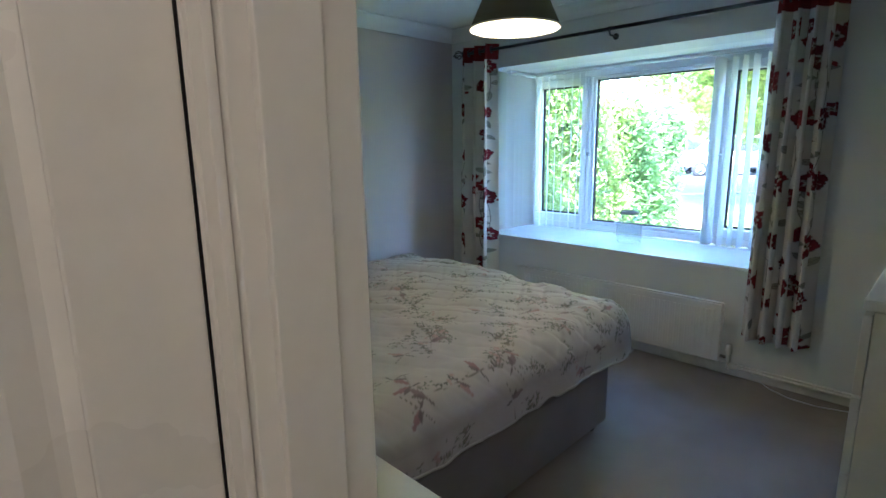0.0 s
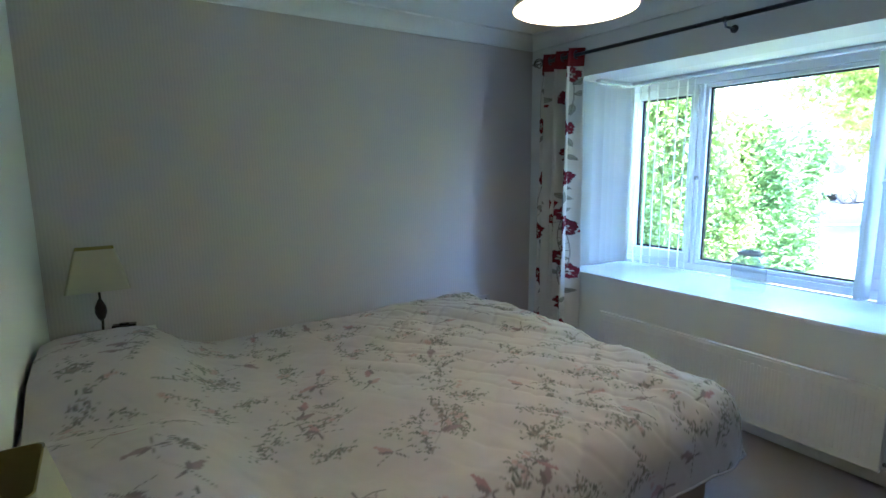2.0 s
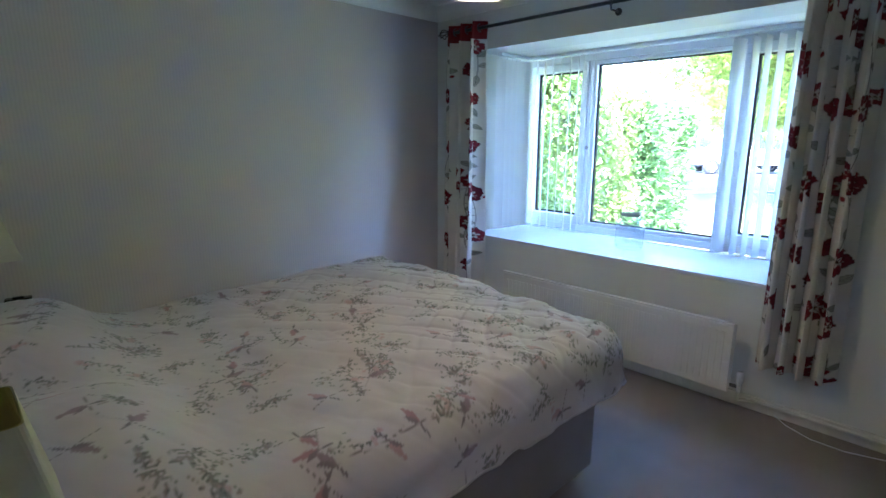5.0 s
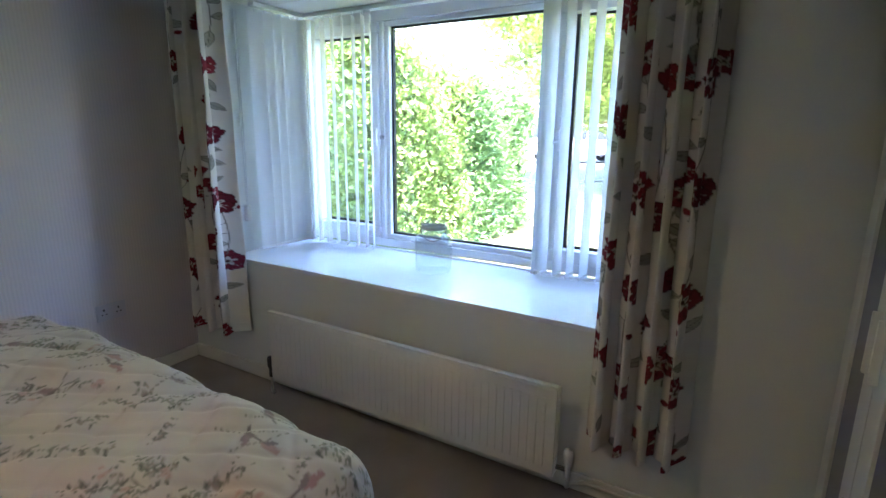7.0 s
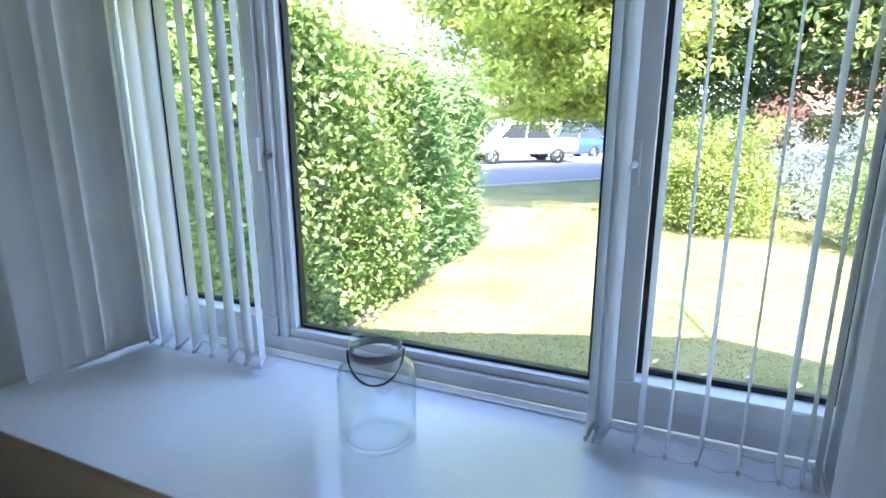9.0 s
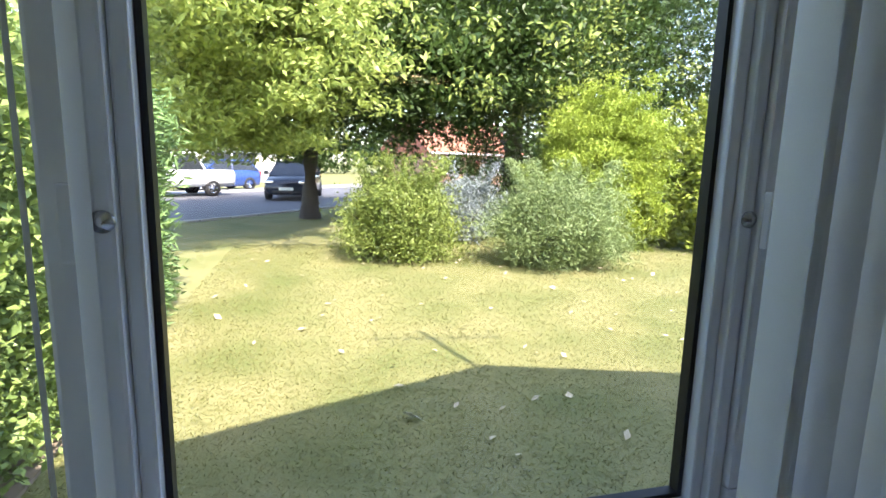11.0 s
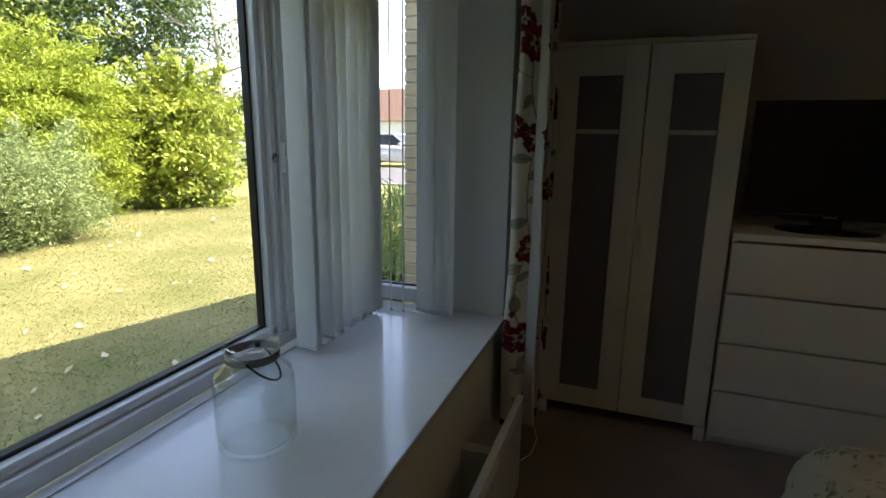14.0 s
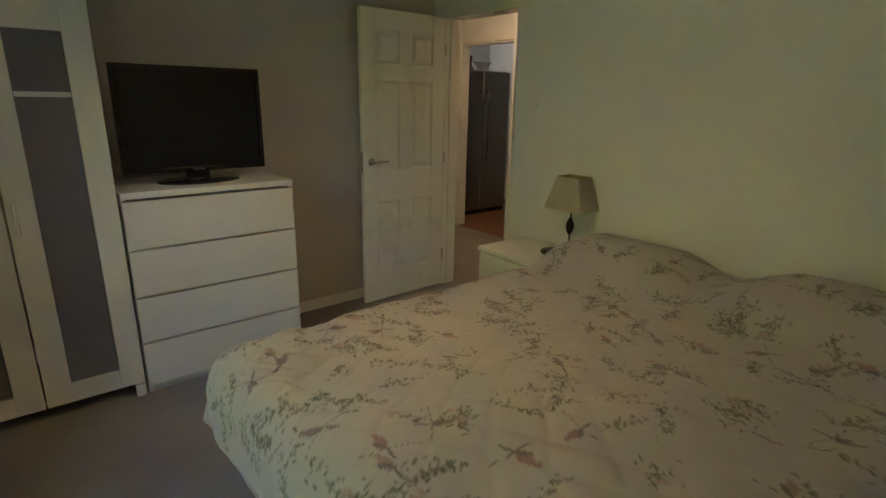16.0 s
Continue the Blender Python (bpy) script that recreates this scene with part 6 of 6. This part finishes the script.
HATCH = [(-2.0, 0.34, 0.88, 0.86), (-1.9, 0.24, 0.98, 0.95), (-1.2, 0.20, 0.99, 1.0), (0.6, 0.20, 0.97, 1.0), (1.1, 0.20, 0.93, 0.99), (1.8, 0.22, 0.82, 0.94), (2.05, 0.30, 0.66, 0.82)]
HATCH_CAB = ((-1.85, 0.97), (-1.35, 1.44), (0.25, 1.46), (1.05, 0.94))
PICK = [(-2.5, 0.45, 1.02, 0.96), (-2.4, 0.42, 1.05, 1.0), (-0.9, 0.40, 1.05, 1.0), (0.9, 0.40, 1.06, 1.0), (1.3, 0.40, 1.05, 0.99), (2.2, 0.42, 0.98, 0.95), (2.45, 0.48, 0.80, 0.85)]
PICK_CAB = ((-1.25, 1.05), (-0.95, 1.68), (0.55, 1.70), (1.25, 1.05))
car((25.6, 7.3, GROUND + 0.006), 128, M_CARWHITE, "white pickup truck parked across the road", PICK, PICK_CAB, 4.9, 1.85, (-1.5, 1.55))
car((25.4, 2.35, GROUND + 0.006), 172, M_CARDARK, "dark hatchback parked facing the lawn", HATCH, HATCH_CAB)
car((30.5, 6.2, GROUND + 0.006), 130, M_CARBLUE, "blue hatchback parked by a house", HATCH, HATCH_CAB)
car((13.4, -19.9, GROUND + 0.010), 180, M_CARSILVER, "silver estate car parked beside the side road", HATCH, HATCH_CAB)
car((17.6, -15.9, GROUND + 0.010), 0, M_CARWHITE, "white van-like car parked on the side road", PICK, PICK_CAB, 4.9, 1.85, (-1.5, 1.55))
bins = thing("wheelie_bin", (27.5, -0.9, GROUND + 0.05), "grey wheeled bin on the footway", "bin")
part("body", box((-0.27, -0.3, 0.08, 0.27, 0.3, 0.95), bevel=0.04), M_PEWTER, bins)
part("lid", box((-0.3, -0.33, 0.951, 0.3, 0.33, 1.03), bevel=0.03), M_PEWTER, bins)
for s in (-1, 1):
    part("wheel", lathe([(0.0, -0.03), (0.1, -0.03), (0.1, 0.03), (0.0, 0.03)], 16, cap=False), M_TYRE, bins).matrix_local = pose(0.22, s * 0.25, 0.1, 90, 0, 0)
